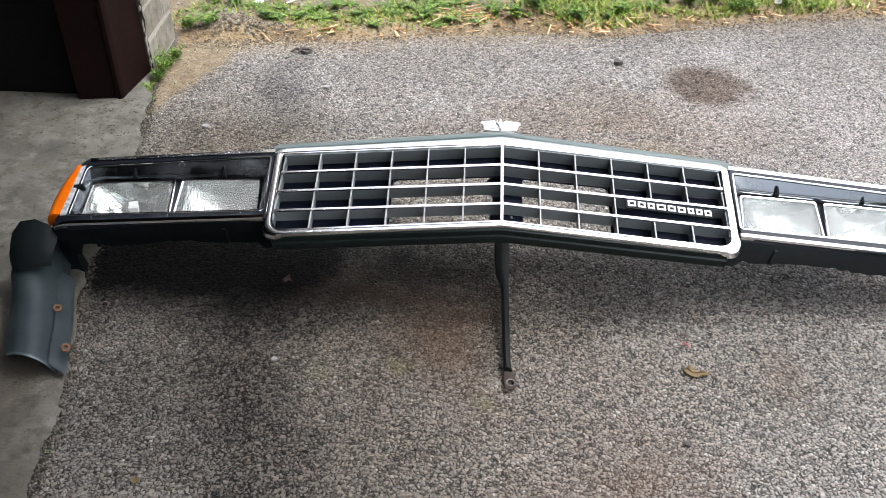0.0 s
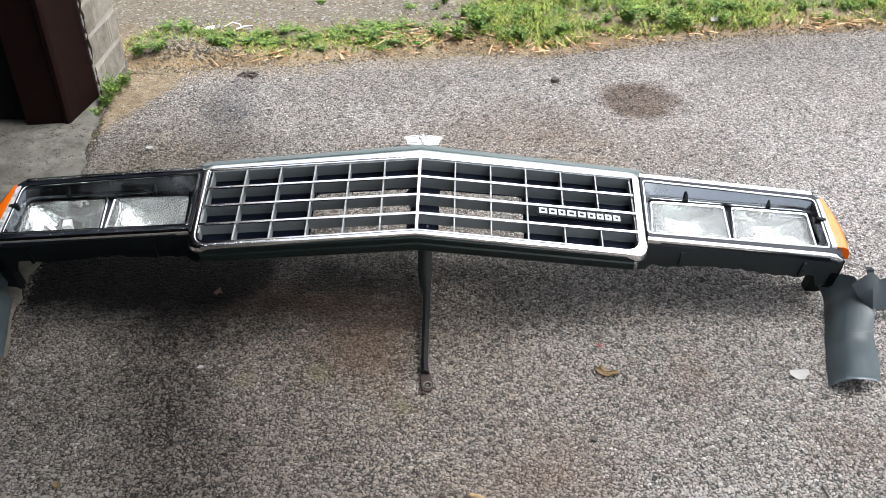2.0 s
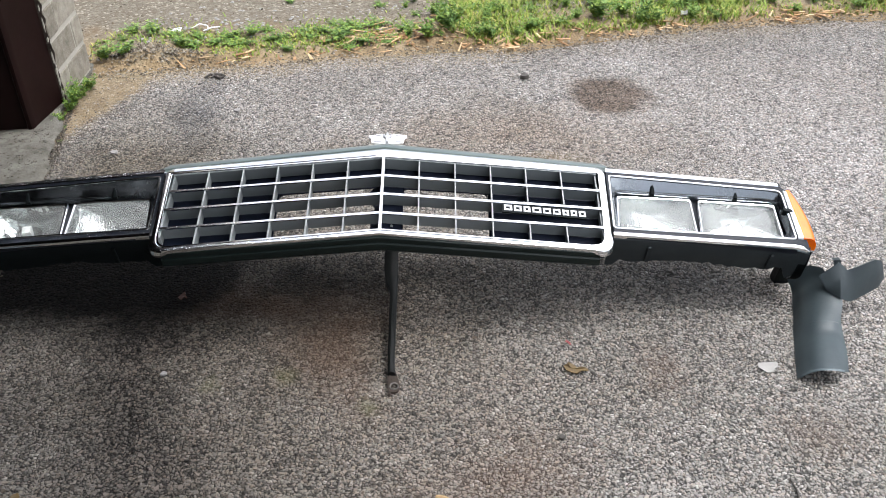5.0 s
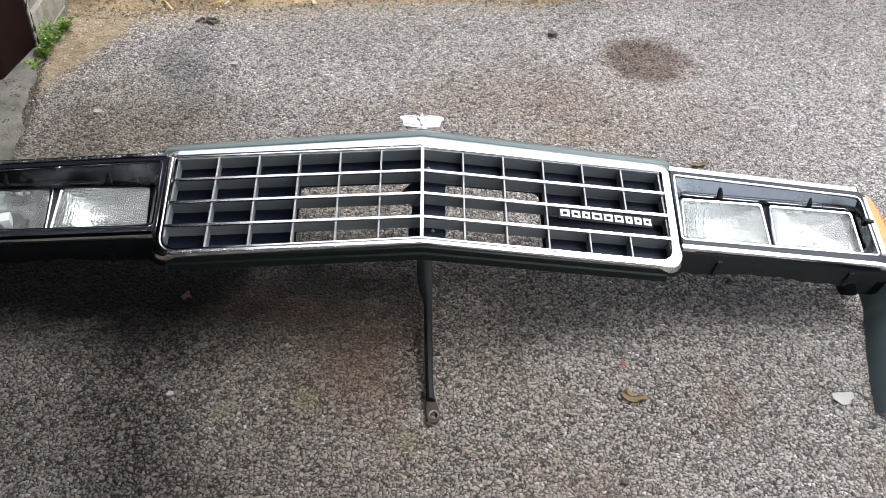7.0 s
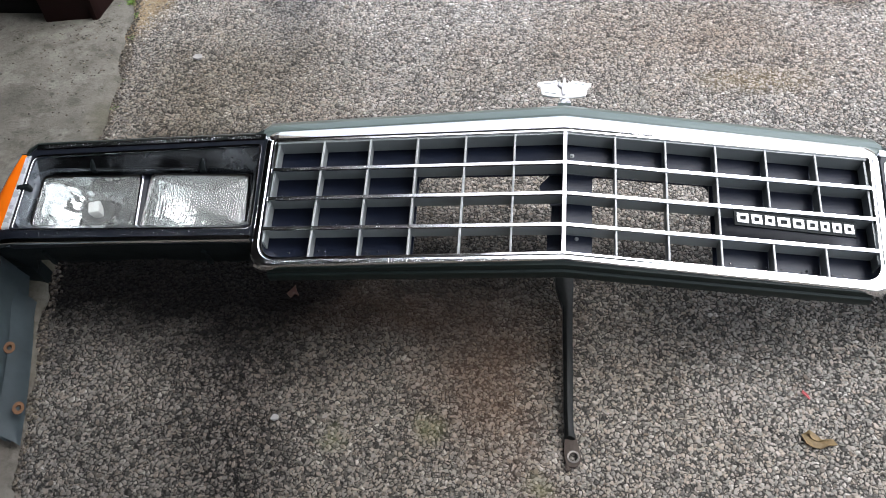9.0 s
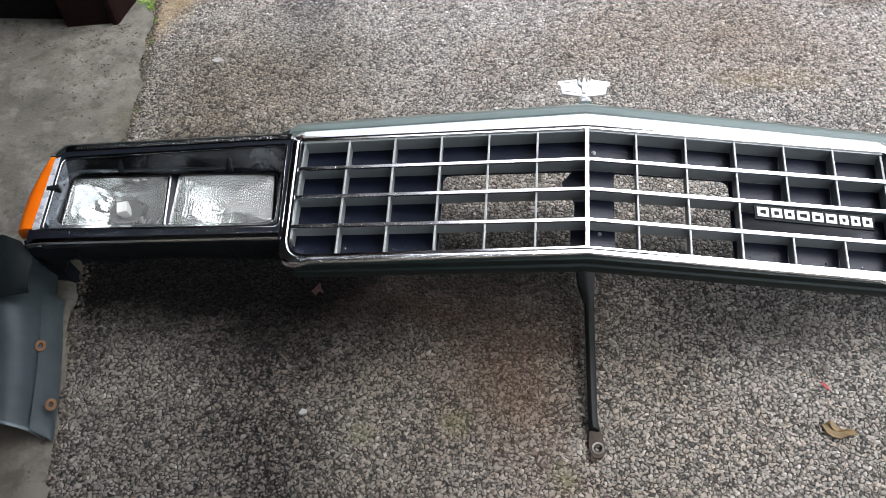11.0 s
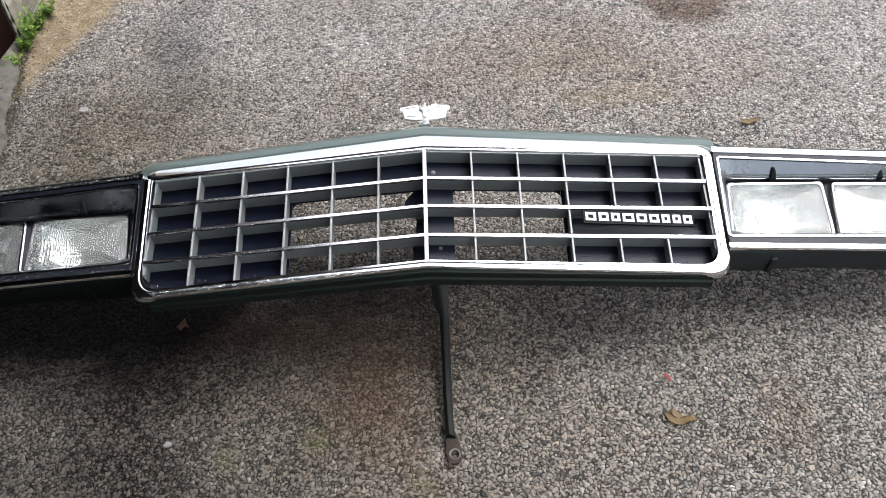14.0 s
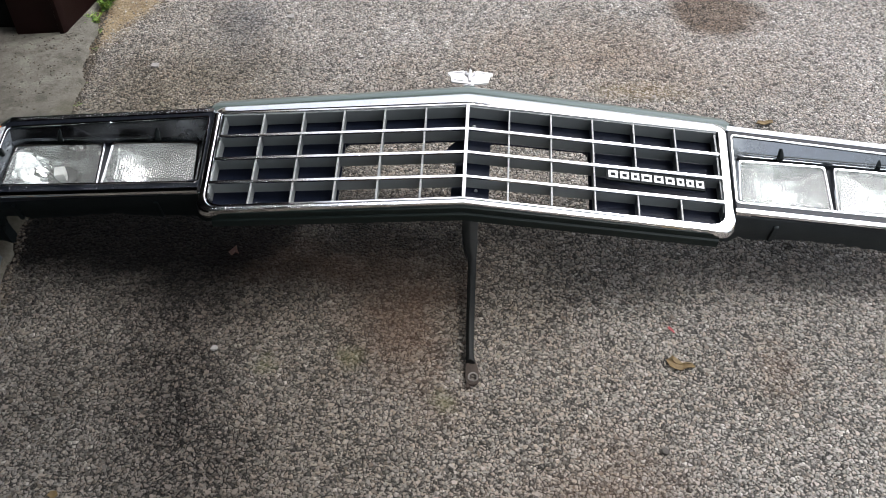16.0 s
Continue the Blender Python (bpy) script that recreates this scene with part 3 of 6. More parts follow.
def build_ground():
    # one sheet to the horizon, with fine relief in the strip beyond the asphalt
    xs = np.concatenate([[-900, -200, -40, -8, -3], np.arange(-1.9, 3.2, 0.03), [4, 8, 30, 200, 900]])
    ys = np.concatenate([[-900, -200, -40, -8, -1, 1.5, 2.3], np.arange(2.42, 4.4, 0.03), [5, 7, 12, 40, 200, 900]])
    verts, faces = [], []
    for y in ys:
        for x in xs:
            z = -0.03
            if 2.42 <= y < 4.4 and -1.9 <= x < 3.2:
                beyond = y - along(FAR_EDGE, x)
                rise = min(1.0, max(0.0, (beyond + 0.02) / 0.09))
                z = -0.03 + rise * (0.036 + 0.010 * noise.noise(Vector((x * 5, y * 5, 0))) + 0.006 * noise.noise(Vector((x * 22, y * 22, 3))))
                bank = math.exp(-((x + 0.68) ** 2 + (y - 2.65) ** 2) / 0.02)
                z += 0.03 * bank * rise
            elif y >= 4.4:
                z = 0.0
            verts.append((x, y, z))
    k = len(xs)
    for j in range(len(ys) - 1):
        for i in range(k - 1):
            faces.append((j * k + i, j * k + i + 1, (j + 1) * k + i + 1, (j + 1) * k + i))
    ob = new("ground", raw("ground", verts, faces, M["soil"], 1))
    tagged(ob, label="sandy brown soil and grey gravel ground beyond the driveway", category="ground", kind="structure")

    # asphalt: a slab whose far edge crumbles into the soil
    far = ragged(FAR_EDGE, 0.02, 0.022, 3.0)
    bm = bmesh.new()
    rows = []
    near_y = -14.0
    for x, y in far:
        rows.append([(x, near_y, 0.0), (x, -1.0, 0.0), (x, 1.0, 0.0), (x, y - 0.05, 0.0), (x, y - 0.012, -0.003), (x, y, -0.014), (x, y, -0.06)])
    loft(bm, rows)
    ob = thing("driveway", bm, M["asphalt"], "weathered grey asphalt driveway with exposed aggregate and stains", "driveway", kind="structure", smooth=60.0)

    # loose and proud aggregate: angular stones with tilted tops
    n = 165000
    x = rng.uniform(-0.82, 2.0, n * 4)
    y = 0.80 + 2.2 * rng.uniform(0, 1, n * 4) ** 1.25
    fe, se = np.array(FAR_EDGE), np.array(SLAB_EDGE)[::-1]
    keep = (y < np.interp(x, fe[:, 0], fe[:, 1]) - 0.02) & ((y > 2.34) | (x > np.interp(y, se[:, 1], se[:, 0]) + 0.008))
    keep &= (y < 2.02) | (x > -0.78 + 0.43 * (y - 2.12) + rng.normal(0.0, 0.030, n * 4) + 0.016 * np.sin(y * 31 + 2 * np.sin(y * 13))) | (rng.uniform(0, 1, n * 4) < 0.06)
    keep &= np.interp(x, fe[:, 0], fe[:, 1]) - y > rng.uniform(-0.03, 0.13, n * 4) * (0.6 + 0.4 * np.sin(x * 9 + 3 * np.sin(x * 4)))
    clump = np.sin(x * 23 + 2 * np.sin(y * 17)) * np.sin(y * 29 + 2 * np.sin(x * 19)) * 0.5 + 0.5
    keep &= clump > rng.uniform(-2.0, 0.5, n * 4)
    x, y = x[keep][:n], y[keep][:n]
    n = len(x)
    r = rng.uniform(0.0014, 0.0037, n) * np.where(rng.uniform(0, 1, n) < 0.07, 1.65, 1.0)
    h = r * rng.uniform(0.22, 0.50, n)
    a, sq = rng.uniform(0, 6.28, n), rng.uniform(0.38, 0.95, n)
    k = np.linspace(0, 2 * math.pi, 6)[:-1] + rng.uniform(-0.4, 0.4, (n, 5))
    rad = r[:, None] * rng.uniform(0.75, 1.2, (n, 5))
    px, py = np.cos(k) * rad, np.sin(k) * rad * sq[:, None]
    gx, gy = px * np.cos(a)[:, None] - py * np.sin(a)[:, None], px * np.sin(a)[:, None] + py * np.cos(a)[:, None]
    tx, ty = rng.normal(0, 0.09, (n, 1)), rng.normal(0, 0.09, (n, 1))
    low = np.stack([x[:, None] + gx, y[:, None] + gy, np.full((n, 5), -0.001)], 2)
    top = np.stack([x[:, None] + gx * 0.84, y[:, None] + gy * 0.84, h[:, None] + gx * tx + gy * ty], 2)
    verts = np.concatenate([low, top], 1).reshape(-1, 3).tolist()
    cell = [(i, (i + 1) % 5, 5 + (i + 1) % 5, 5 + i) for i in range(5)] + [(5, 6, 7, 8, 9)]
    faces = [tuple(b + q for q in f) for b in range(0, n * 10, 10) for f in cell]
    ob = new("loose_gravel", raw("loose_gravel", verts, faces, M["chips"]))
    tagged(ob, label="small grey and pale stone chips on the asphalt", category="gravel", kind="stuff")

    # garage floor slab, a little proud of the asphalt
    edge = ragged(SLAB_EDGE, 0.015, 0.020, 8.0)
    bm = bmesh.new()
    rows = [[(-6.2, y, 0.012), (-1.2, y, 0.012), (x - 0.05, y, 0.012), (x - 0.012, y, 0.0105), (x, y, 0.004), (x + 0.002, y, -0.05)] for x, y in edge]
    rows.insert(0, [(-6.2, 2.6, 0.012), (-1.2, 2.6, 0.012), (-0.9, 2.6, 0.012), (-0.86, 2.6, 0.0105), (-0.856, 2.6, 0.004), (-0.855, 2.6, -0.05)])
    loft(bm, rows)
    thing("floor", bm, M["concrete"], "stained pale concrete garage floor with a worn edge", "floor", kind="structure", smooth=60.0)


build_ground()


# ---------------------------------------------------------------- garage
def build_garage():
    # north wall: mortar core; its blocks are laid in the last lines of the file
    bm = bmesh.new()
    box(bm, (-6.0, 2.335, -0.04), (-0.856, 2.565, 2.5))
    wall = thing("wall_north", bm, M["mortar"], "grey concrete block wall with pale mortar joints", "wall", kind="structure", smooth=0)
    # unseen walls, coloured near-black to keep the interior dark
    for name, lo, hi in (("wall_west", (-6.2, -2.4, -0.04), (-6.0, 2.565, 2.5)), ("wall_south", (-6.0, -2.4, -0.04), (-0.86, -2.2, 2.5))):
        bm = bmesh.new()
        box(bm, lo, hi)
        thing(name, bm, M["dark_inside"], "unseen garage wall, coloured near-black for the inner shade", "wall", kind="structure", smooth=0)
    # black sheet beside the jamb, standing in for the unlit interior
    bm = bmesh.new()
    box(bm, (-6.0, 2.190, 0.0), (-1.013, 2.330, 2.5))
    thing("wall_lining", bm, M["dark_inside"], "near-black sheet with the garage's inner shade put in its colour", "wall", kind="structure", smooth=0)
    bm = bmesh.new()
    box(bm, (-1.05, -2.2, 2.12), (-0.86, 2.335, 2.5))
    thing("door_header", bm, M["brown"], "dark brown beam over the garage opening", "beam", kind="structure", smooth=0)
    # unseen overhang, outlined to shade the drive and darken the chrome's reflections
    eaves = [(-6.0, -2.4), (-0.80, -2.4), (-0.80, -0.30), (1.20, 0.10), (1.15, 0.964), (-1.25, 2.52), (-1.25, 2.60), (-6.0, 2.60)]
    bm = bmesh.new()
    loft(bm, [[(x, y, z) for x, y in eaves] for z in (2.50, 2.56)], close_cols=True, caps=True)
    thing("ceiling", bm, M["soffit"], "unseen garage ceiling with an overhang shaped for shade and reflections", "ceiling", kind="structure", smooth=0)
    bm = bmesh.new()
    rows = [[(x + (0.03 if x > -5 else -0.4), y + (0.03 if y > 0 else -0.2), z + 0.24 * (1.7 - x) * lift) for x, y in eaves] for z, lift in ((2.564, 0.0), (2.70, 1.0))]
    loft(bm, rows, close_cols=True, caps=True)
    thing("roof", bm, M["brown"], "unseen dark garage roof over the shaped overhang", "roof", kind="structure", smooth=0)

    # unseen wall, added to block low sky and give dark reflections
    bm = bmesh.new()
    box(bm, (-6.2, -3.6, -0.04), (1.2, -3.4, 2.7))
    thing("wall_house", bm, M["sky_block"], "unseen dark wall added to block low sky light", "wall", kind="structure", smooth=0)

    # steel door jamb: folded channel with a rounded front corner and a torn flange
    bm = bmesh.new()
    prof = [(-1.012, 2.335), (-1.012, 2.170), (-1.006, 2.158), (-0.906, 2.175), (-0.902, 2.168), (-0.892, 2.169), (-0.887, 2.178), (-0.886, 2.190), (-0.866, 2.325), (-0.860, 2.336)]
    rows = [[(x, y, z) for x, y in prof] for z in (0.008, 0.3, 1.2, 2.12)]
    loft(bm, rows)
    bmesh.ops.solidify(bm, geom=bm.faces, thickness=0.004)
    jamb = thing("door_frame", bm, M["brown"], "dark maroon painted steel garage door jamb", "door frame", kind="structure", smooth=40)
    bm = bmesh.new()
    pts = []
    z = 0.015
    r2 = random.Random(3)
    while z < 2.1:
        pts.append([(-0.862, 2.330, z), (-0.8545 + r2.uniform(-0.002, 0.004), 2.333 + r2.uniform(0, 0.014), z)])
        z += r2.uniform(0.008, 0.02)
    loft(bm, pts)
    bmesh.ops.solidify(bm, geom=bm.faces, thickness=0.004)
    part("torn_flange", bm, M["strut_end"], jamb, "ragged rusty edge of the jamb", smooth=0)
    return wall


WALL_NORTH = build_garage()

# ---------------------------------------------------------------- the car front panel
ANGLE = radians(13.5)
ORIGIN = Vector((0.1285, 1.470, 0.216))
AXV = Vector((0, math.cos(ANGLE), math.sin(ANGLE)))
AXN = Vector((0, -math.sin(ANGLE), math.cos(ANGLE)))


def front(u):
    """How far the V-shaped front stands forward at u metres from the middle."""
    return 0.0445 - 0.101 * abs(u)


def P(u, v, d=0.0):
    """A place on the panel: u across, v up the panel's face, d forward of its front surface."""
    return ORIGIN + Vector((u, 0, 0)) + AXV * v + AXN * (front(u) + d)


panel = root("car_front_panel", (ORIGIN.x, ORIGIN.y, 0.0),
             "chrome and dark green car front panel lying face up", "car part")


def sweep_u(bm, us, profile, caps=True):
    """A bar across the panel: profile of (v, d) at each u, or a function of u that gives one."""
    rows = [[P(u, v, d) for v, d in (profile(u) if callable(profile) else profile)] for u in us]
    loft(bm, rows, close_cols=True, caps=caps)


def prism(bm, poly, d_front, d_back, bevel=0.0):
    """A plate on the panel: an outline of (u, v) on one side of the middle, between two depths."""
    inset = []
    if bevel:
        c = np.mean(np.array(poly), 0)
        for u, v in poly:
            dx, dy = u - c[0], v - c[1]
            l = math.hypot(dx, dy)
            inset.append((u - dx / l * bevel, v - dy / l * bevel))
    rows = [[P(u, v, d_back) for u, v in poly], [P(u, v, d_front - bevel) for u, v in poly]]
    if bevel:
        rows.append([P(u, v, d_front) for u, v in inset])
    loft(bm, rows, close_cols=True, caps=True)


def rounded(poly, radius, steps=4):
    """An outline with rounded corners; radius may be one number or one for each corner."""
    out = []
    n = len(poly)
    for i in range(n):
        r = radius[i] if isinstance(radius, (list, tuple)) else radius
        p, q, s = Vector(poly[i - 1]), Vector(poly[i]), Vector(poly[(i + 1) % n])
        if r <= 0:
            out.append(tuple(q))
            continue
        a, b = (p - q), (s - q)
        r1 = min(r, a.length * 0.45, b.length * 0.45)
        a, b = q + a.normalized() * r1, q + b.normalized() * r1
        for k in range(steps + 1):
            f = k / steps
            out.append(tuple((1 - f) ** 2 * a + 2 * f * (1 - f) * q + f ** 2 * b))
    return out


def outward(path):
    """Unit directions out of a closed outline that runs anticlockwise."""
    out = []
    n = len(path)
    for i in range(n):
        (x0, y0), (x1, y1) = path[i - 1], path[(i + 1) % n]
        dx, dy = x1 - x0, y1 - y0
        l = math.hypot(dx, dy) or 1
        out.append((dy / l, -dx / l))
    return out


def ring(bm, path, profile, width):
    """A frame round an outline: profile of (share of width outwards, metres outwards, depth)."""
    rows = []
    for (u, v), (a, b) in zip(path, outward(path)):
        w = width(u, v, a, b)
        back = -0.0085 if b > 0.5 and w > 0 else 0.0
        fall = 0.009 if b < -0.35 and w > 0 else 0.0
        rows.append([P(u + a * (s * w + o), v + b * (s * w + o), d + back * s - fall * max(0.0, s - 0.62)) for s, o, d in profile])
    loft(bm, rows, close_rows=True, close_cols=True)


# ---- grille
BOT = [(0.0, -0.0905), (0.4385, -0.0985)]
TOP = [(0.445, 0.1005), (0.0, 0.1045)]
corner = rounded([(0.0, -0.0905), (0.4385, -0.0985), (0.445, 0.1005), (0.0, 0.1045)], [0, 0.030, 0.004, 0], 12)
right = corner
left_half = [(-u, v) for u, v in right[::-1] if u > 1e-6]
INNER = right + left_half


def surround_width(u, v, a, b):
    if b > 0.5:
        return 0.026 + 0.011 * (1 - min(1.0, abs(u) / 0.45))
    return 0.014 - 0.0015 * max(0.0, -b) + 0.021 * abs(a) * max(0.0, -b)


bm = bmesh.new()
ring(bm, INNER, [(0, 0, -0.030), (0, 0, -0.001), (0, 0.0007, 0.0), (0, 0.0036, 0.0), (0, 0.0041, -0.0016)], lambda *k: 0.0)
part("inner_trim", bm, M["wet_chrome"], panel, "bright chrome line round the grille opening", smooth=14)
bm = bmesh.new()
ring(bm, INNER, [(0, 0.0042, -0.020), (0, 0.0042, -0.0014), (0.06, 0.0052, -0.0002), (0.25, 0.0078, 0.0002), (0.62, 0.0045, 0.0), (0.80, 0.0028, -0.0008), (0.95, 0.001, -0.003), (1.0, 0.0012, -0.006), (1.0, 0.0004, -0.013)], surround_width)
part("grille_surround", bm, M["wet_chrome"], panel, "bright chrome grille surround, wet on one half", smooth=14)


def bar_profile(v, w, front_d, depth):
    return [(v - w / 2, front_d - 0.0008), (v - w / 2 + 0.0008, front_d), (v + w / 2 - 0.0008, front_d), (v + w / 2, front_d - 0.0008), (v + w / 2 - 0.0006, front_d - depth), (v - w / 2 + 0.0006, front_d - depth)]


HALF = 0.4415
for v in (0.052, 0.0015, -0.049):
    bm = bmesh.new()
    sweep_u(bm, [-HALF, 0.0, HALF], lambda u, v=v: bar_profile(v - 0.002 * abs(u) / HALF, 0.0062, 0.0005, 0.004))
    bar = part("bar", bm, M["bar_chrome"], panel, smooth=30)
    bm = bmesh.new()
    sweep_u(bm, [-HALF, 0.0, HALF], lambda u, v=v: [(v + y - 0.002 * abs(u) / HALF, d) for y, d in ((-0.0022, -0.0036), (0.0022, -0.0036), (0.0012, -0.031), (-0.0012, -0.031))])
    part("fin", bm, M["silver"], bar, "grey painted fin behind the bar", smooth=30)
# fin above the top row of cells
bm = bmesh.new()
sweep_u(bm, [-HALF, 0.0, HALF], lambda u: [(0.1035 - 0.004 * abs(u) / HALF + y, d) for y, d in ((-0.0015, -0.003), (0.0015, -0.003), (0.0005, -0.031), (-0.0025, -0.031))])
part("fin", bm, M["silver"], panel, "grey painted fin under the top chrome", smooth=30)
for k in range(-6, 7):
    u = 0.0732 * k
    w = 0.0062 if k == 0 else (0.0032 if abs(k) < 6 else 0.004)
    v0, v1 = (-0.092 - 0.006 * abs(u) / HALF, 0.1035 - 0.004 * abs(u) / HALF)
    if abs(k) == 6:
        v0 = -0.070
    spans = [(v0, v1)] if k not in (4, 5) else [(v0, -0.046), (0.0, v1)]
    for a, b in spans:
        if abs(k) < 6:
            bm = bmesh.new()
            f = 0.0006 if k == 0 else -0.0018
            for uu, ww, d0, d1 in ((u, w, f, f - 0.004),):
                rows = [[P(uu - ww / 2, vv, d0 - 0.0007), P(uu - ww / 2 + 0.0007, vv, d0), P(uu + ww / 2 - 0.0007, vv, d0), P(uu + ww / 2, vv, d0 - 0.0007), P(uu + ww / 2, vv, d1), P(uu - ww / 2, vv, d1)] for vv in (a, b)]
                loft(bm, rows, close_cols=True, caps=True)
            vb = part("upright", bm, M["bar_chrome" if k == 0 else "upright"], panel, smooth=30)
        bm = bmesh.new()
        rows = [[P(u - w * 0.4, vv, -0.0055), P(u + w * 0.4, vv, -0.0055), P(u + w * 0.22, vv, -0.031), P(u - w * 0.22, vv, -0.031)] for vv in (a, b)]
        loft(bm, rows, close_cols=True, caps=True)
        part("fin", bm, M["silver"], vb if abs(k) < 6 else panel, "grey painted fin", smooth=30)

# back plate with the two openings, a folded centre web and screws
def plate(bm, u0, u1, v0, v1, d=-0.0335, t=0.003):
    prism(bm, [(u0, v0), (u1, v0), (u1, v1), (u0, v1)], d, d - t)


for sg in (-1, 1):
    a, b = (-0.4405, -0.2155) if sg < 0 else (0.2135, 0.4405)
    c, d = (-0.2155, -1e-5) if sg < 0 else (1e-5, 0.2135)
    for strip in ((a, b, -0.099, 0.104), (c, d, 0.0505, 0.106), (c, d, -0.099, -0.0885)):
        bm = bmesh.new()
        plate(bm, *strip)
        part("back_plate", bm, M["backplate"], panel, "wet black plate behind the grille", smooth=0)
bm = bmesh.new()
plate(bm, 1e-5, 0.042, -0.0885, 0.0505, -0.0325)
plate(bm, -0.022, -1e-5, -0.0885, -0.038, -0.034)
prism(bm, rounded([(-0.020, 0.0505), (-0.0365, 0.032), (-0.024, 0.012), (-0.016, -0.002), (-0.018, -0.038), (-1e-5, -0.038), (-1e-5, 0.0505)], [0, 0.006, 0.003, 0, 0, 0, 0]), -0.036, -0.040)
web = part("centre_web", bm, M["backplate"], panel, "black steel web behind the middle of the grille", smooth=0)
for k, (cu, cv, r) in enumerate(((0.213, 0.047, 0.012), (0.042, 0.047, 0.007), (-0.215, 0.047, 0.012))):
    bm = bmesh.new()
    sx = -1 if cu > 0.1 else 1
    pts = [(cu, cv + 0.0035)] + [(cu + sx * (r - r * math.sin(t)), cv + 0.0035 - (r - r * math.cos(t))) for t in np.linspace(0, math.pi / 2, 6)]
    prism(bm, pts, -0.034, -0.0362)
    part("corner_gusset", bm, M["backplate"], panel, smooth=0)


def screw(u, v, d, parent, r=0.0042):
    bm = bmesh.new()
    c = P(u, v, d)
    rows = []
    for rr, h in ((r * 1.5, 0.0), (r * 1.5, 0.0012), (r, 0.0016), (r * 0.9, 0.0034), (r * 0.4, 0.0038)):
        rows.append([c + Vector((math.cos(a) * rr, 0, 0)) + AXV * (math.sin(a) * rr) + AXN * h for a in np.linspace(0, 2 * math.pi, 9)[:-1]])
    loft(bm, rows, close_cols=True, caps=True)
    part("screw", bm, M["silver"], parent, "dull steel screw with washer")


screw(0.012, 0.083, -0.0335, panel, 0.0024)
screw(0.017, 0.010, -0.0325, web, 0.0028)
screw(0.020, -0.055, -0.0325, web, 0.002)
screw(0.277, -0.046, -0.0335, panel, 0.0024)

# name badge: black plate with nine plain silver blocks
bm = bmesh.new()
BADGE = [(0.2385, -0.0295), (0.4085, -0.0345), (0.4120, -0.0120), (0.2385, -0.0068)]
prism(bm, BADGE, 0.0030, -0.0005, 0.0008)
badge = part("badge", bm, M["under"], panel, "black name plate with a row of silver blocks", smooth=0)
widths = [0.0165, 0.0155, 0.0140, 0.0180, 0.0160, 0.0155, 0.0130, 0.0130, 0.0140]
gap, u = 0.0036, 0.2425
for w in widths:
    bm = bmesh.new()
    drop = -0.0315 * (u - 0.2420)
    v0, v1 = -0.0255 + drop, -0.0107 + drop
    sl = -0.0315
    t = 0.0043
    for a, b, c, e in ((0.0, w, 0.0, t), (0.0, w, v1 - v0 - t, v1 - v0), (0.0, t, t, v1 - v0 - t), (w - t, w, t, v1 - v0 - t)):
        prism(bm, [(u + a, v0 + c + sl * a), (u + b, v0 + c + sl * b), (u + b, v0 + e + sl * b), (u + a, v0 + e + sl * a)], 0.0046, 0.0028, 0.0004)
    part("block", bm, M["badge"], badge, "plain silver block with a dark middle", smooth=0)
    u += w + gap

# lower lip under the grille, with its chrome end tabs
bm = bmesh.new()
us = [-0.428, -0.418, -0.40, -0.2, 0.0, 0.2, 0.40, 0.418, 0.428]


def lip(u):
    e = min(1.0, abs(u) / 0.45)
    b = -0.1040 - 0.0055 * e
    return [(b + 0.006, -0.010), (b + 0.001, -0.0065), (b - 0.004, -0.008), (b - 0.0055, -0.012), (b - 0.0055, -0.019), (b - 0.009, -0.021), (b - 0.0105, -0.026), (b - 0.0105, -0.036), (b - 0.002, -0.048), (b + 0.008, -0.048)]


sweep_u(bm, us, lip)
part("lower_lip", bm, M["lip"], panel, "dark green lip under the chrome", smooth=25)
# header skin: green top behind the chrome, turning down to the back
bm = bmesh.new()


def skin(u):
    e = abs(u)
    if e <= 0.462:
        c = 0.1425 - 0.0155 * e / 0.46
        w = 0.74
    else:
        f = min(1.0, (e - 0.462) / 0.02)
        c = (0.127 - 0.008 * f) - 0.007 * (e - 0.462) / 0.39
        w = 0.74 - 0.31 * f
    if e > 0.862:
        c -= 0.012 * (e - 0.862) / 0.014
    return [(c - 0.010, -0.012), (c - 0.002, -0.0075), (c + 0.010 * w, -0.009), (c + 0.028 * w, -0.019), (c + 0.038 * w, -0.034), (c + 0.042 * w, -0.060), (c + 0.040 * w, -0.095), (c + 0.034 * w, -0.095), (c + 0.034 * w, -0.04), (c - 0.010, -0.020)]


sweep_u(bm, [-0.470, -0.462, -0.3, -0.15, 0.0, 0.15, 0.3, 0.462, 0.470], skin)
part("header_skin", bm, M["green"], panel, "dark green painted header above the chrome, wet", smooth=28)
for sg in (-1, 1):
    bm = bmesh.new()
    sweep_u(bm, [sg * u for u in ((0.4702, 0.484, 0.7, 0.862, 0.876) if sg < 0 else (0.4702, 0.484, 0.7, 0.832, 0.842))], skin)
    part("header_end", bm, M["lip"], panel, "wet black-green header over the lamps", smooth=28)



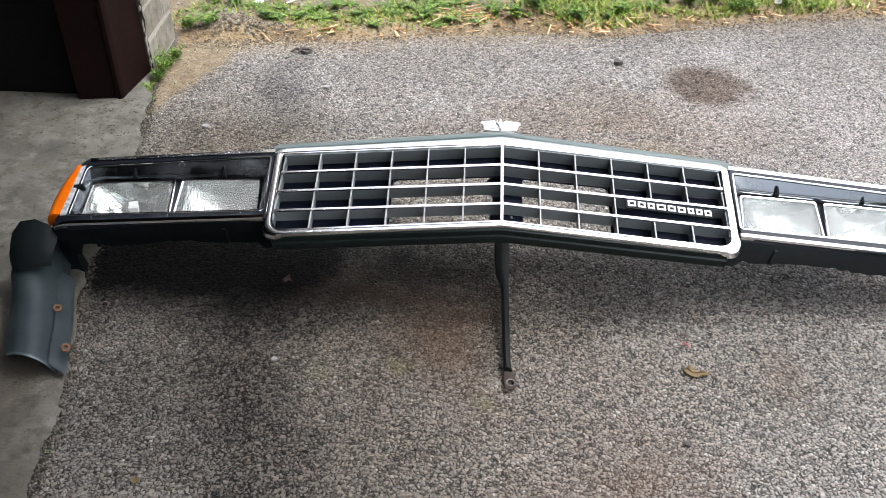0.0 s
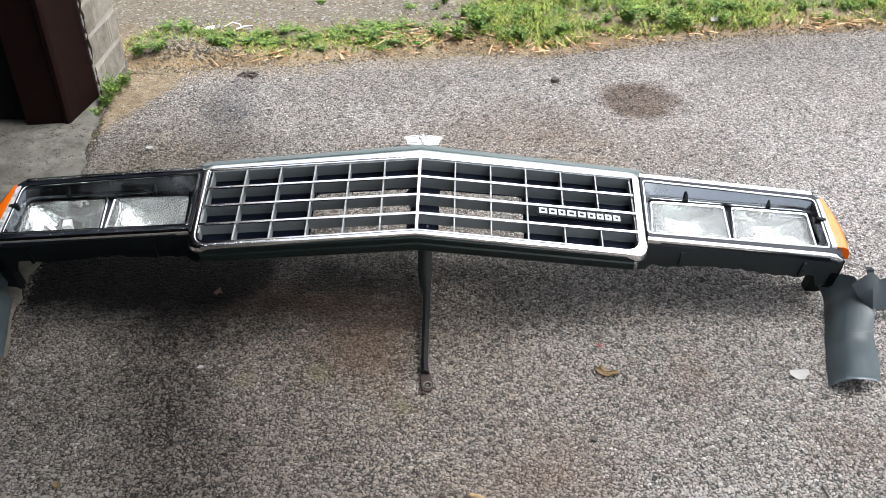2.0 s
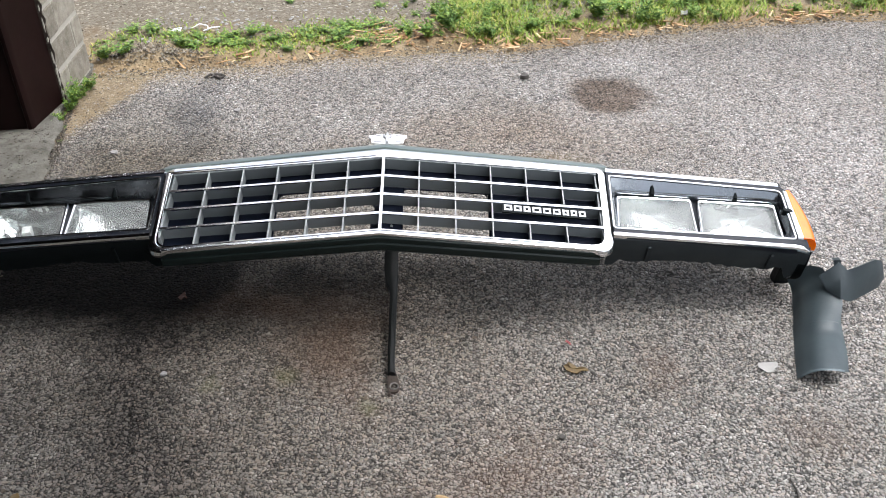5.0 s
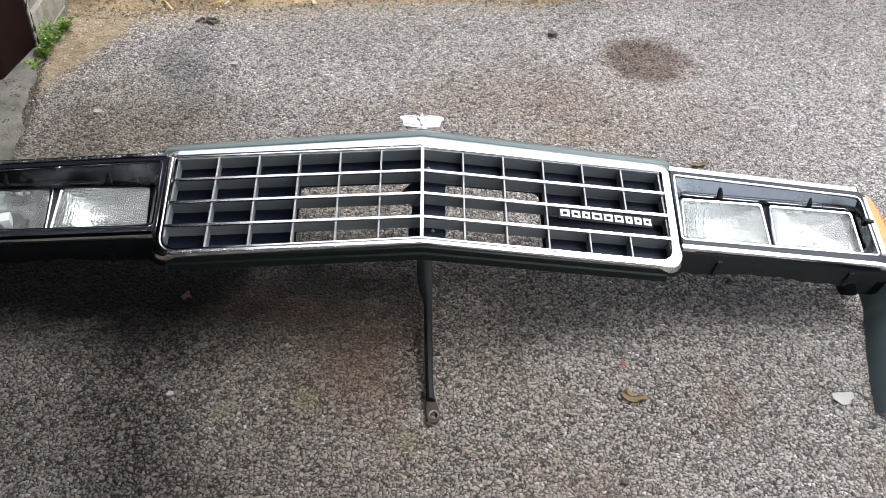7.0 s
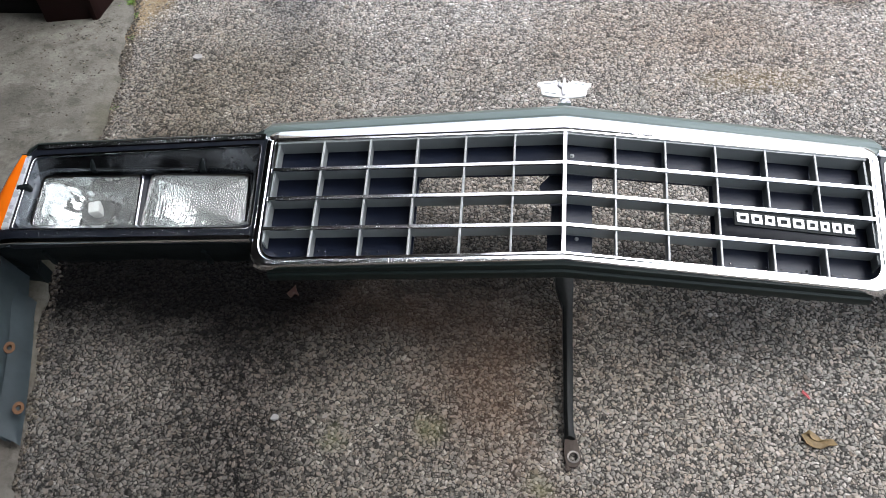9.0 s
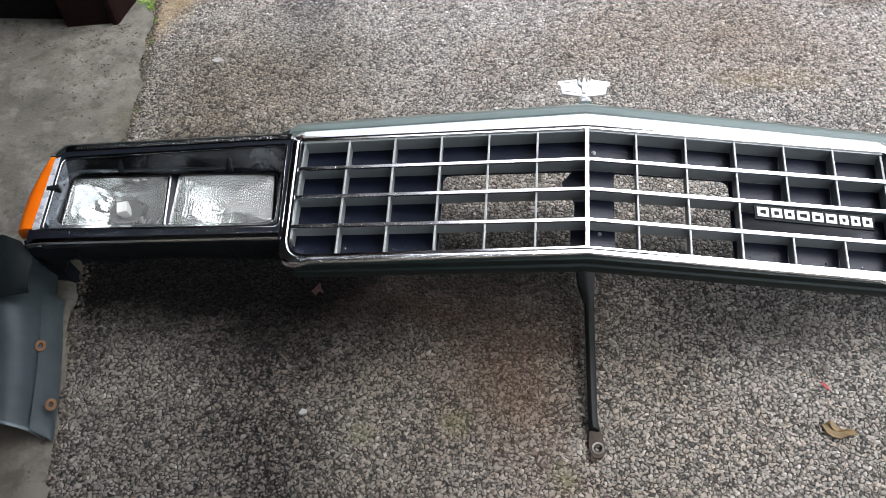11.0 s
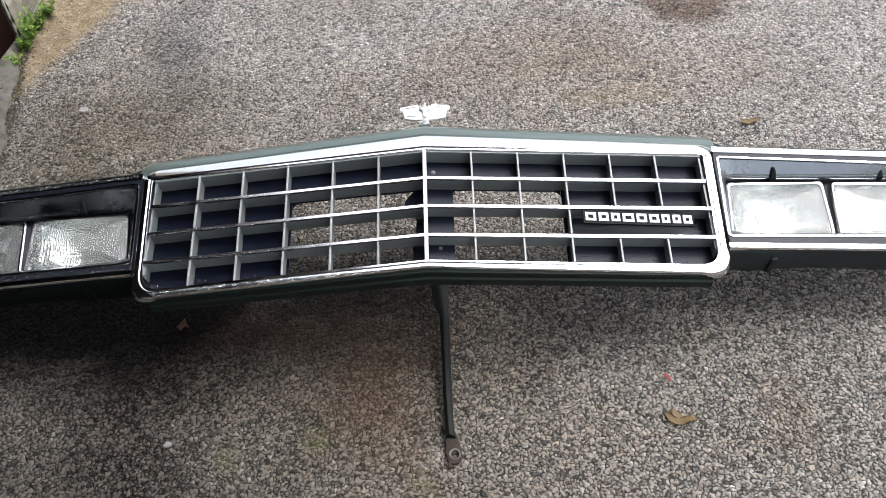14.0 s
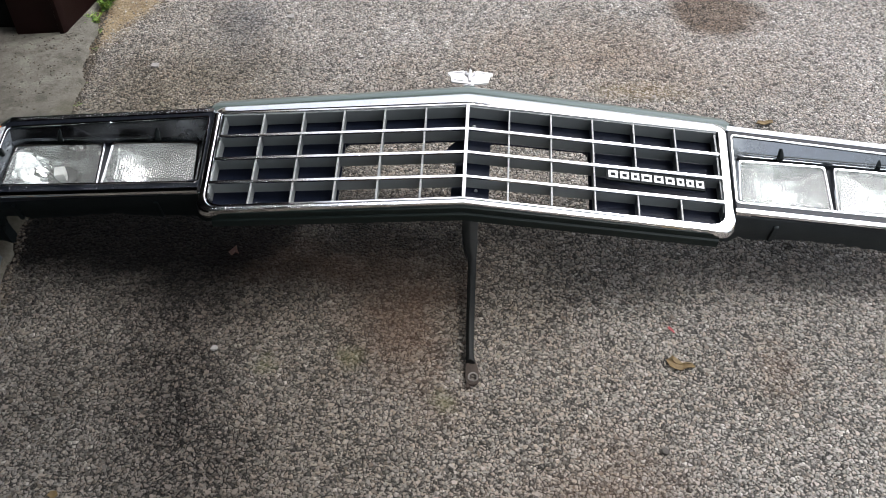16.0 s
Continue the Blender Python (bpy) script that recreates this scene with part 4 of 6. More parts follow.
# ---- lamp units
def lamp_unit(sg, k, lamp_v):
    def m(poly):
        return [(sg * (0.46 + (u - 0.46) * k), v) for u, v in poly]

    def order(poly):
        return poly if sg > 0 else poly[::-1]

    outer = [(0.459, -0.070), (0.845, -0.0735), (0.866, -0.070), (0.8665, -0.045), (0.857, 0.088), (0.840, 0.1095), (0.4615, 0.1175)]
    opening = rounded([(0.4645, -0.0465), (0.840, -0.0455), (0.8395, 0.084), (0.4705, 0.0945)], [0.004, 0.004, 0.012, 0.004], 3)
    n = 44

    def resample(poly, n):
        p = np.array(poly + [poly[0]])
        d = np.concatenate([[0], np.cumsum(np.hypot(*np.diff(p, axis=0).T))])
        t = np.linspace(0, d[-1], n + 1)[:-1]
        return list(zip(np.interp(t, d, p[:, 0]), np.interp(t, d, p[:, 1])))

    # black body: the front ring and its side walls
    op = resample(opening, n)
    oc = np.array([0.655, 0.02])
    # outer points in the same direction as the opening's points
    def cast(pt):
        best = None
        dx, dy = pt[0] - oc[0], pt[1] - oc[1]
        for (x0, y0), (x1, y1) in zip(outer, outer[1:] + outer[:1]):
            ex, ey = x1 - x0, y1 - y0
            det = dx * -ey + dy * ex
            if abs(det) < 1e-12:
                continue
            rx, ry = x0 - oc[0], y0 - oc[1]
            s = (rx * -ey + ry * ex) / det
            q = (dx * ry - dy * rx) / det
            if s > 0 and -1e-9 <= q <= 1 + 1e-9 and (best is None or s < best):
                best = s
        return (oc[0] + dx * best, oc[1] + dy * best)
    ou = [cast(p) for p in op]
    bm = bmesh.new()
    rows = []
    for (iu, iv), (au, av) in zip(m(op), m(ou)):
        rows.append([P(iu, iv, -0.006), P(iu, iv, -0.002), P(iu + (au - iu) * 0.9, iv + (av - iv) * 0.9, -0.002), P(au, av, -0.005), P(au, av, -0.035)])
    loft(bm, rows, close_rows=True)
    body = part("lamp_bezel", bm, M["black"], panel, "black and chrome bezel round two headlamps", smooth=30)

    # chrome line round the opening
    bm = bmesh.new()
    path = m(opening) if sg > 0 else m(opening)[::-1]
    ring(bm, path, [(0, 0.0, -0.006), (0, 0.0003, -0.0008), (0, 0.001, 0.0), (0, 0.0035, 0.0), (0, 0.0042, -0.0012), (0, 0.0042, -0.004)], lambda *a: 0.0)
    part("trim", bm, M["chrome"], body, "thin chrome line", smooth=30)
    # chrome strips above, below and at the outer end
    bm = bmesh.new()
    for a, b, w, s in (((0.4625, 0.1120), (0.8395, 0.1040), 0.0060, 1),):
        rows = []
        for u, v in (a, ((a[0] + b[0]) / 2, (a[1] + b[1]) / 2), b):
            (uu, vv), = m([(u, v)])
            rows.append([P(uu, vv - w, -0.004), P(uu, vv - w, -0.001), P(uu, vv - w + 0.001, 0.0002), P(uu, vv + w * 0.6, 0.0), P(uu, vv + w, -0.003), P(uu, vv + w, -0.008)])
        loft(bm, rows, close_cols=True, caps=True)
    part("top_strip", bm, M["chrome"], body, "chrome strip over the lamps", smooth=30)
    bm = bmesh.new()
    rows = []
    for u, v, d in ((0.459, -0.0650, 0), (0.65, -0.0665, 0), (0.835, -0.0680, 0), (0.855, -0.0685, -0.003), (0.866, -0.0680, -0.009), (0.8705, -0.066, -0.020)):
        (uu, vv), = m([(u, v)])
        rows.append([P(uu, vv + 0.0045, d - 0.006), P(uu, vv + 0.0045, d - 0.001), P(uu, vv + 0.0035, d + 0.0008), P(uu, vv - 0.0040, d + 0.0008), P(uu, vv - 0.0050, d - 0.001), P(uu, vv - 0.0050, d - 0.010)])
    loft(bm, rows, close_cols=True, caps=True)
    part("bottom_strip", bm, M["chrome"], body, "chrome strip under the lamps", smooth=30)
    bm = bmesh.new()
    prism(bm, m([(0.8465, -0.0465), (0.8575, -0.0480), (0.8525, 0.0870), (0.8455, 0.0880)]), 0.0022, -0.010, 0.0038)
    part("side_strip", bm, M["side"], body, "rounded chrome strip beside the amber lamp", smooth=70)

    # smoked chrome funnel down to the lamps
    inner = rounded([(0.4760, -0.0330), (0.8345, -0.0300), (0.8330, lamp_v + 0.0040), (0.4780, lamp_v + 0.0020)], 0.006, 3)
    fi = resample(inner, n)
    bm = bmesh.new()
    rows = [[P(a[0], a[1], -0.004), P(a[0] + (b[0] - a[0]) * 0.75, a[1] + (b[1] - a[1]) * 0.75, -0.016), P(b[0], b[1], -0.021), P(b[0], b[1], -0.034)] for a, b in zip(m(op), m(fi))]
    loft(bm, rows, close_rows=True)
    part("funnel", bm, M["dark_chrome"], body, "smoked reflective recess over the lamps", smooth=50)
    bm = bmesh.new()
    for a, b, e, f in ((0.468, 0.486, -0.040, 0.090), (0.643, 0.664, -0.040, 0.090), (0.826, 0.842, -0.040, 0.090), (0.468, 0.842, lamp_v - 0.004, 0.090), (0.468, 0.842, -0.044, -0.030)):
        prism(bm, m([(a, e), (b, e), (b, f), (a, f)]), -0.0355, -0.044)
    part("lamp_mount", bm, M["black"], body, "black frame behind the lamps", smooth=0)
    # alignment tabs
    for tu, tv in ((0.5620, lamp_v + 0.009), (0.7440, lamp_v + 0.013)):
        bm = bmesh.new()
        rows = []
        for v, d, w in ((tv - 0.010, -0.020, 0.0048), (tv - 0.003, -0.014, 0.0044), (tv + 0.001, -0.011, 0.0034), (tv + 0.004, -0.009, 0.0020), (tv + 0.0055, -0.011, 0.0008)):
            (uu, vv), = m([(tu, v)])
            rows.append([P(uu - w, vv, d), P(uu - w * 0.4, vv, d + 0.002), P(uu + w * 0.4, vv, d + 0.002), P(uu + w, vv, d), P(uu + w, vv, d - 0.010), P(uu - w, vv, d - 0.010)])
        loft(bm, rows, close_cols=True, caps=True)
        part("tab", bm, M["under"], body, "black plastic adjuster tab")
    bm = bmesh.new()
    prism(bm, m(rounded([(0.832, 0.026), (0.8520, 0.022), (0.8530, 0.030), (0.833, 0.034)], 0.002, 2)), 0.003, -0.012, 0.001)
    part("tab", bm, M["under"], body, "black plastic adjuster tab", smooth=0)

    # two sealed lamps
    for u0, u1, rib, label in ((0.4790, 0.6480, True, "rectangular headlamp with fluted glass"), (0.6550, 0.8320, False, "rectangular headlamp with clear glass and faceted reflector")):
        v0, v1 = lamp_v - 0.103, lamp_v
        slant = 0.004
        shape = [(u0 - slant, v0), (u1 - slant * 0.2, v0), (u1, v1), (u0 + slant, v1 - (0.004 if rib else 0.001))]
        rim = rounded(shape, 0.009, 4)
        inr = rounded([(u0 - slant + 0.005, v0 + 0.005), (u1 - slant * 0.2 - 0.005, v0 + 0.005), (u1 - 0.005, v1 - 0.005), (u0 + slant + 0.005, v1 - 0.005 - (0.004 if rib else 0.001))], 0.007, 4)
        c = ((u0 + u1) / 2, (v0 + v1) / 2)
        bm = bmesh.new()
        rows = []
        for a, b in zip(m(rim), m(inr)):
            rows.append([P(a[0], a[1], -0.040), P(a[0], a[1], -0.0285), P(a[0] * 0.6 + b[0] * 0.4, a[1] * 0.6 + b[1] * 0.4, -0.0262), P(b[0], b[1], -0.0272), P(b[0], b[1], -0.034)])
        loft(bm, rows, close_rows=True)
        lamp = part("headlamp", bm, M["lamp_rim"], panel, label, smooth=40)
        # lens: slightly domed, 3 mm thick
        bm = bmesh.new()
        (cu, cv), = m([c])
        lens_in = m(inr)
        rows = []
        for f, d in ((1.0, -0.0290), (0.97, -0.0278), (0.7, -0.0262), (0.35, -0.0254), (0.03, -0.0252)):
            rows.append([P(cu + (a - cu) * f, cv + (b - cv) * f, d) for a, b in lens_in])
        for f, d in ((0.03, -0.0282), (0.35, -0.0284), (0.7, -0.0292), (0.97, -0.0306), (1.0, -0.0306)):
            rows.append([P(cu + (a - cu) * f, cv + (b - cv) * f, d) for a, b in lens_in])
        loft(bm, rows, close_cols=True)
        ln = part("lens", bm, M["lens_rib" if rib else "lens"], lamp, "fluted clear glass" if rib else "plain clear glass", smooth=60)
        ln.visible_shadow = False
        # reflector bowl
        bm = bmesh.new()
        rows = []
        r6 = random.Random(40 + sg)
        edge = resample([tuple(q) for q in lens_in], 40 if rib else 22)
        rows.append([P(a, b, -0.032) for a, b in edge])
        for f in (0.985, 0.92, 0.84, 0.75, 0.65, 0.55, 0.45, 0.35, 0.25, 0.15, 0.06, 0.01) if rib else (0.985, 0.84, 0.68, 0.52, 0.36, 0.18, 0.02):
            jit = 0.0 if rib or f in (0.985, 0.02) else 0.0013
            row = []
            for a, b in edge:
                du, dv = (a - cu) * f, (b - cv) * f
                d = -0.034 - 0.056 * (1 - min(1.0, (du * du + dv * dv) / 0.092 ** 2))
                row.append(P(cu + du, cv + dv, d + r6.uniform(-jit, jit)))
            rows.append(row)
        loft(bm, rows, close_cols=True)
        part("reflector", bm, M["reflector_rib" if rib else "reflector"], lamp, "silvered reflector bowl", smooth=50 if rib else 0)
        if not rib:
            bm = bmesh.new()
            ctr = P(cu, cv + 0.004, -0.058)
            ang = [radians(q) for q in (58, 148, 238, 328)]
            rows = []
            for r, h in ((0.0090, -0.018), (0.0125, 0.002), (0.0120, 0.0080), (0.002, 0.0084)):
                rows.append([ctr + Vector((math.cos(a) * r, 0, 0)) + AXV * (math.sin(a) * r * 1.1) + AXN * h for a in ang])
            loft(bm, rows, close_cols=True, caps=True)
            part("bulb_shield", bm, M["bulb"], lamp, "bright metal shield over the bulb", smooth=0)
            # added ring: the dark reflection round the shield, built as a part
            bm = bmesh.new()
            rows = []
            for r, h in ((0.030, -0.012), (0.029, -0.009), (0.020, -0.011), (0.010, -0.016)):
                rows.append([ctr + Vector((math.cos(a) * r, 0, 0)) + AXV * (math.sin(a) * r * 0.8) + AXN * h for a in np.linspace(0, 2 * math.pi, 11)[:-1]])
            loft(bm, rows, close_cols=True)
            part("socket", bm, M["socket"], lamp, "dark ring standing in for the reflection round the bulb", smooth=30)

    # amber side marker, wrapped round the corner
    bm = bmesh.new()
    rows = []
    for f in np.linspace(0, 1, 9):
        v = 0.0870 + (-0.0470 - 0.0870) * f
        a0 = 0.8530 + 0.0050 * f
        a1 = 0.8660 + 0.0170 * f
        bulge = 0.0075 * math.sin(f * math.pi) ** 0.8 if 0 < f < 1 else 0.0
        pts = [(a0, -0.010), (a0, 0.0015), (a0 + (a1 + bulge - a0) * 0.55, 0.0022), (a1 + bulge, -0.004), (a1 + 0.006 + bulge, -0.016), (a1 + 0.008 + bulge * 0.6, -0.034), (a0, -0.034)]
        rows.append([P(sg * (0.46 + (u - 0.46) * k), v, d) for u, d in pts])
    loft(bm, rows, close_cols=True, caps=True)
    part("side_marker", bm, M["amber"], panel, "orange plastic side marker lens", smooth=40)

    # dark lower wall, its ribs and the torn lower edge
    bm = bmesh.new()
    r3 = random.Random(11 + sg)
    rows = []
    for u in np.linspace(0.452, 0.868, 30):
        e = -0.070 - 0.012 * math.sin((u - 0.45) * 26) * 0.4 + r3.uniform(-0.004, 0.004)
        if u < 0.475:
            e -= 0.022
        if u > 0.835:
            e -= 0.030
        (uu, _), = m([(u, 0)])
        rows.append([P(uu, -0.0655, -0.004), P(uu, -0.0720, -0.010), P(uu, -0.0745, -0.026), P(uu, -0.0740, -0.045), P(uu, -0.0700, e), P(uu, -0.0660, e), P(uu, -0.0680, -0.045), P(uu, -0.0655, -0.02)])
    loft(bm, rows, close_cols=True, caps=True)
    # one plastic, coloured lighter on the lit side and black on the shaded
    wall = part("lower_wall", bm, M["under_lit" if sg > 0 else "under"], panel, "dark slate plastic wall under the lamps, coloured lighter for its lit side" if sg > 0 else "black plastic wall under the lamps, coloured darker for its shaded side", smooth=30)
    for u in (0.535, 0.79):
        bm = bmesh.new()
        (uu, _), = m([(u, 0)])
        box(bm, (-0.004, -0.003, -0.022), (0.004, 0.003, 0.022), 0.001)
        bmesh.ops.transform(bm, matrix=Matrix.Translation(P(uu, -0.0755, -0.045)) @ Matrix.Rotation(ANGLE, 4, "X"), verts=bm.verts)
        part("rib", bm, M["under_lit" if sg > 0 else "under"], wall, smooth=0)
    # end cap of the housing with its pocket, and the leg it stands on
    bm = bmesh.new()
    rows = []
    for v, d in ((-0.070, -0.012), (-0.074, -0.04), (-0.072, -0.09), (-0.060, -0.115), (0.02, -0.115), (0.09, -0.09), (0.100, -0.04), (0.098, -0.012)):
        rows.append([P(sg * (0.46 + (a - 0.46) * k), v, d) for a in (0.8530, 0.8690, 0.8720, 0.8660)])
    loft(bm, rows, close_cols=True, caps=True)
    part("end_cap", bm, M["under"], panel, "black plastic end of the lamp housing", smooth=30)
    bm = bmesh.new()
    b0 = P(sg * (0.46 + (0.866 - 0.46) * k), -0.010 if sg > 0 else -0.060, -0.085)
    rows = []
    for f, w in ((0.0, 0.016), (0.5, 0.013), (1.0, 0.017)):
        c = Vector((b0.x, b0.y + 0.01 * f, b0.z * (1 - f)))
        rows.append([c + Vector((-w, -0.004, 0)), c + Vector((w, -0.004, 0)), c + Vector((w, 0.02, 0)), c + Vector((-w, 0.02, 0))])
    loft(bm, rows, close_cols=True, caps=True)
    part("leg", bm, M["under"], panel, "black bracket that stands on the ground", smooth=0)
    # lamp buckets at the back
    for a, b in ((0.485, 0.645), (0.662, 0.832)):
        bm = bmesh.new()
        rows = []
        for f, d in ((1.08, -0.042), (1.08, -0.075), (0.95, -0.095), (0.5, -0.118), (0.02, -0.120)):
            ca, cb, hv = (a + b) / 2, (b - a) / 2 * f, 0.052 * f
            rows.append([P(sg * (0.46 + (uu - 0.46) * k), lamp_v - 0.051 + vv, d) for uu, vv in rounded([(ca - cb, -hv), (ca + cb, -hv), (ca + cb, hv), (ca - cb, hv)], 0.012, 3)])
        loft(bm, rows, close_cols=True)
        part("lamp_bucket", bm, M["under"], panel, smooth=30)


lamp_unit(1, 0.984, 0.0690)
lamp_unit(-1, 1.040, 0.0655)


# ---- bumper fillers at the two ends
def filler(sg, lift, material, name_label):
    base = [
        [(0.856, 1.482, 0.040), (0.864, 1.476, 0.058), (0.878, 1.462, 0.074), (0.892, 1.446, 0.086), (0.904, 1.432, 0.092)],
        [(0.866, 1.450, 0.016), (0.873, 1.445, 0.040), (0.885, 1.435, 0.060), (0.901, 1.420, 0.076), (0.915, 1.408, 0.086)],
        [(0.860, 1.420, 0.006), (0.869, 1.415, 0.038), (0.885, 1.402, 0.060), (0.906, 1.393, 0.074), (0.926, 1.388, 0.083)],
        [(0.852, 1.385, 0.002), (0.864, 1.380, 0.038), (0.882, 1.370, 0.064), (0.908, 1.366, 0.074), (0.930, 1.364, 0.062)],
        [(0.836, 1.335, 0.002), (0.849, 1.330, 0.032), (0.868, 1.320, 0.056), (0.895, 1.316, 0.061), (0.916, 1.316, 0.044)],
        [(0.829, 1.305, 0.002), (0.842, 1.300, 0.030), (0.861, 1.292, 0.052), (0.889, 1.290, 0.056), (0.913, 1.292, 0.036)],
        [(0.815, 1.258, 0.002), (0.828, 1.254, 0.028), (0.848, 1.248, 0.050), (0.877, 1.248, 0.054), (0.905, 1.250, 0.034)],
        [(0.801, 1.200, 0.002), (0.814, 1.196, 0.026), (0.833, 1.188, 0.047), (0.860, 1.185, 0.050), (0.888, 1.190, 0.030)],
    ]
    if sg < 0:
        base = [[(a + 0.022 * min(1, (y - 1.16) / 0.2) + (0.012 * j / 4), y - 0.024 * (1.455 - y) / 0.25 - (0.030 - 0.006 * j) * (1 if y < 1.21 else (0.5 if y < 1.27 else 0.0)), z) for j, (a, y, z) in enumerate(r)] for r in base]

    def w(p):
        return Vector((ORIGIN.x + sg * p[0], p[1], p[2] + lift))
    bm = bmesh.new()
    grid = np.array(base)
    if sg > 0:
        grid[3:, 1:4, 2] *= 0.82
        grid[5, 1:4, 2] -= 0.004

    def smooth_line(a, n):
        """A line through points, rounded between them."""
        a = np.concatenate([2 * a[:1] - a[1:2], a, 2 * a[-1:] - a[-2:-1]])
        out = []
        for t in np.linspace(0, len(a) - 3 - 1e-6, n):
            i, f = int(t), t - int(t)
            p0, p1, p2, p3 = a[i:i + 4]
            out.append(0.5 * (2 * p1 + (p2 - p0) * f + (2 * p0 - 5 * p1 + 4 * p2 - p3) * f * f + (3 * p1 - p0 - 3 * p2 + p3) * f ** 3))
        return np.array(out)
    grid = np.stack([smooth_line(r, 15) for r in grid])
    grid = np.stack([smooth_line(grid[:, j], 25) for j in range(15)], 1)
    loft(bm, [[w(p) for p in r] for r in grid])
    bmesh.ops.solidify(bm, geom=bm.faces, thickness=0.0028)
    for v in bm.verts:
        v.co += Vector((noise.noise(v.co * 22), noise.noise(v.co * 22 + Vector((9, 0, 0))), 0)) * 0.0018
        v.co.z = max(v.co.z, lift + 0.0005)
    body = part("bumper_filler", bm, M[material], panel, name_label, smooth=40)
    for name, row, high, wide in (("seam", 14, 0.0006, 0.0016), ("hem", 24, 0.0012, 0.0030)):
        if name == "seam" and sg < 0:
            continue
        bm = bmesh.new()
        rows = []
        for p in grid[row, 1:-1]:
            q = w(p)
            rows.append([q + Vector((0, -wide, 0.0004)), q + Vector((0, -wide * 0.5, high)), q + Vector((0, wide * 0.5, high)), q + Vector((0, wide, 0.0004)), q + Vector((0, 0, -0.0025))])
        loft(bm, rows, close_cols=True, caps=True)
        for v in bm.verts:
            v.co.z = max(v.co.z, lift + 0.0004)
        part(name, bm, M[material], body, "raised rib across the filler" if name == "seam" else "thickened lower edge", smooth=50)
    # arm
    bm = bmesh.new()
    if sg > 0:
        lo = [(0.905, 1.386, 0.070), (0.926, 1.366, 0.064), (0.950, 1.372, 0.052), (0.985, 1.396, 0.048), (1.028, 1.424, 0.048), (1.044, 1.442, 0.056)]
        hi = [(0.892, 1.408, 0.090), (0.926, 1.414, 0.120), (0.942, 1.404, 0.108), (0.962, 1.404, 0.118), (1.002, 1.424, 0.120), (1.026, 1.440, 0.104)]
    else:
        lo = [(0.880, 1.360, 0.080), (0.905, 1.350, 0.084), (0.935, 1.344, 0.078), (0.955, 1.350, 0.070), (0.963, 1.362, 0.072)]
        hi = [(0.878, 1.408, 0.112), (0.896, 1.424, 0.132), (0.925, 1.430, 0.140), (0.955, 1.426, 0.136), (0.970, 1.412, 0.118)]
    rows = [[w(tuple(p[i] + (q[i] - p[i]) * f for i in range(3))) + Vector((0, (-0.004 if sg > 0 else -0.012) * math.sin(f * math.pi), 0)) for f in np.linspace(0, 1, 5)] for p, q in zip(lo, hi)]
    loft(bm, rows)
    bmesh.ops.subdivide_edges(bm, edges=[e for e in bm.edges], cuts=1, use_grid_fill=True, smooth=0.0 if sg > 0 else 0.3)
    bmesh.ops.solidify(bm, geom=bm.faces, thickness=0.003)
    part("arm", bm, M["wing" if sg > 0 else "under"], body, "dark upturned end of the filler", smooth=40)
    if sg > 0:
        bm = bmesh.new()
        rows = [[w((0.918, 1.408, 0.108)), w((0.932, 1.408, 0.110))], [w((0.916, 1.418, 0.122)), w((0.930, 1.416, 0.124))], [w((0.916, 1.430, 0.120)), w((0.930, 1.428, 0.122))]]
        loft(bm, rows)
        bmesh.ops.solidify(bm, geom=bm.faces, thickness=0.003)
        part("lug", bm, M["wing"], body, smooth=30)
    # inner flange with slotted rusty washers
    if sg < 0:
        bm = bmesh.new()
        rows = [[w((a + 0.012, y, 0.030)), w((a + 0.002, y - 0.002, 0.022)), w((a - 0.012, y - 0.004, 0.012)), w((a - 0.017, y - 0.005, 0.002))] for a, y, z in grid[8:, 0]]
        loft(bm, rows)
        bmesh.ops.solidify(bm, geom=bm.faces, thickness=0.0025)
        part("flange", bm, M["filler_blue"], body, "thin flange along the filler", smooth=40)
    if sg < 0:
        for a, y in ((0.858, 1.292), (0.804, 1.190)):
            bm = bmesh.new()
            c = w((a - 0.002, y, 0.0285 if y > 1.25 else 0.0245))
            tilt = Matrix.Rotation(radians(32), 3, "Y")
            rows = []
            for r, h in ((0.0092, 0.0), (0.0092, 0.002), (0.0042, 0.0024), (0.0034, -0.001)):
                rows.append([c + tilt @ Vector((math.cos(t) * r * 0.9, math.sin(t) * r * 1.15, h + 0.001)) for t in np.linspace(0, 2 * math.pi, 11)[:-1]])
            loft(bm, rows, close_cols=True)
            part("washer", bm, M["rust"], body, "orange rusty washer")


filler(1, 0.0, "filler", "grey-green rubber bumper filler resting on the asphalt")
filler(-1, 0.012, "filler_blue", "blue-grey rubber bumper filler resting on the concrete edge")

# ---- centre strut: a bent channel that ends in a flat eye on the ground
STRUT = [(0.138, 1.600, 0.120, 0.0150), (0.139, 1.52, 0.080, 0.0150), (0.1400, 1.468, 0.056, 0.0145), (0.1415, 1.450, 0.050, 0.0138), (0.1435, 1.436, 0.045, 0.0112), (0.1465, 1.418, 0.041, 0.0078), (0.1470, 1.37, 0.032, 0.0075),
         (0.1478, 1.31, 0.027, 0.0072), (0.1485, 1.25, 0.020, 0.0068), (0.1495, 1.222, 0.016, 0.0066), (0.1508, 1.203, 0.012, 0.0078)]
bm = bmesh.new()
rows = []
for x, y, z, w in STRUT:
    rows.append([(x - w, y, z - 0.010), (x - w, y, z + 0.003), (x - w * 0.3, y + 0.002, z + 0.008), (x + w * 0.2, y + 0.002, z + 0.008), (x + w, y, z + 0.004), (x + w, y, z - 0.004), (x + w * 0.6, y, z - 0.005), (x - w * 0.6, y, z - 0.010)])
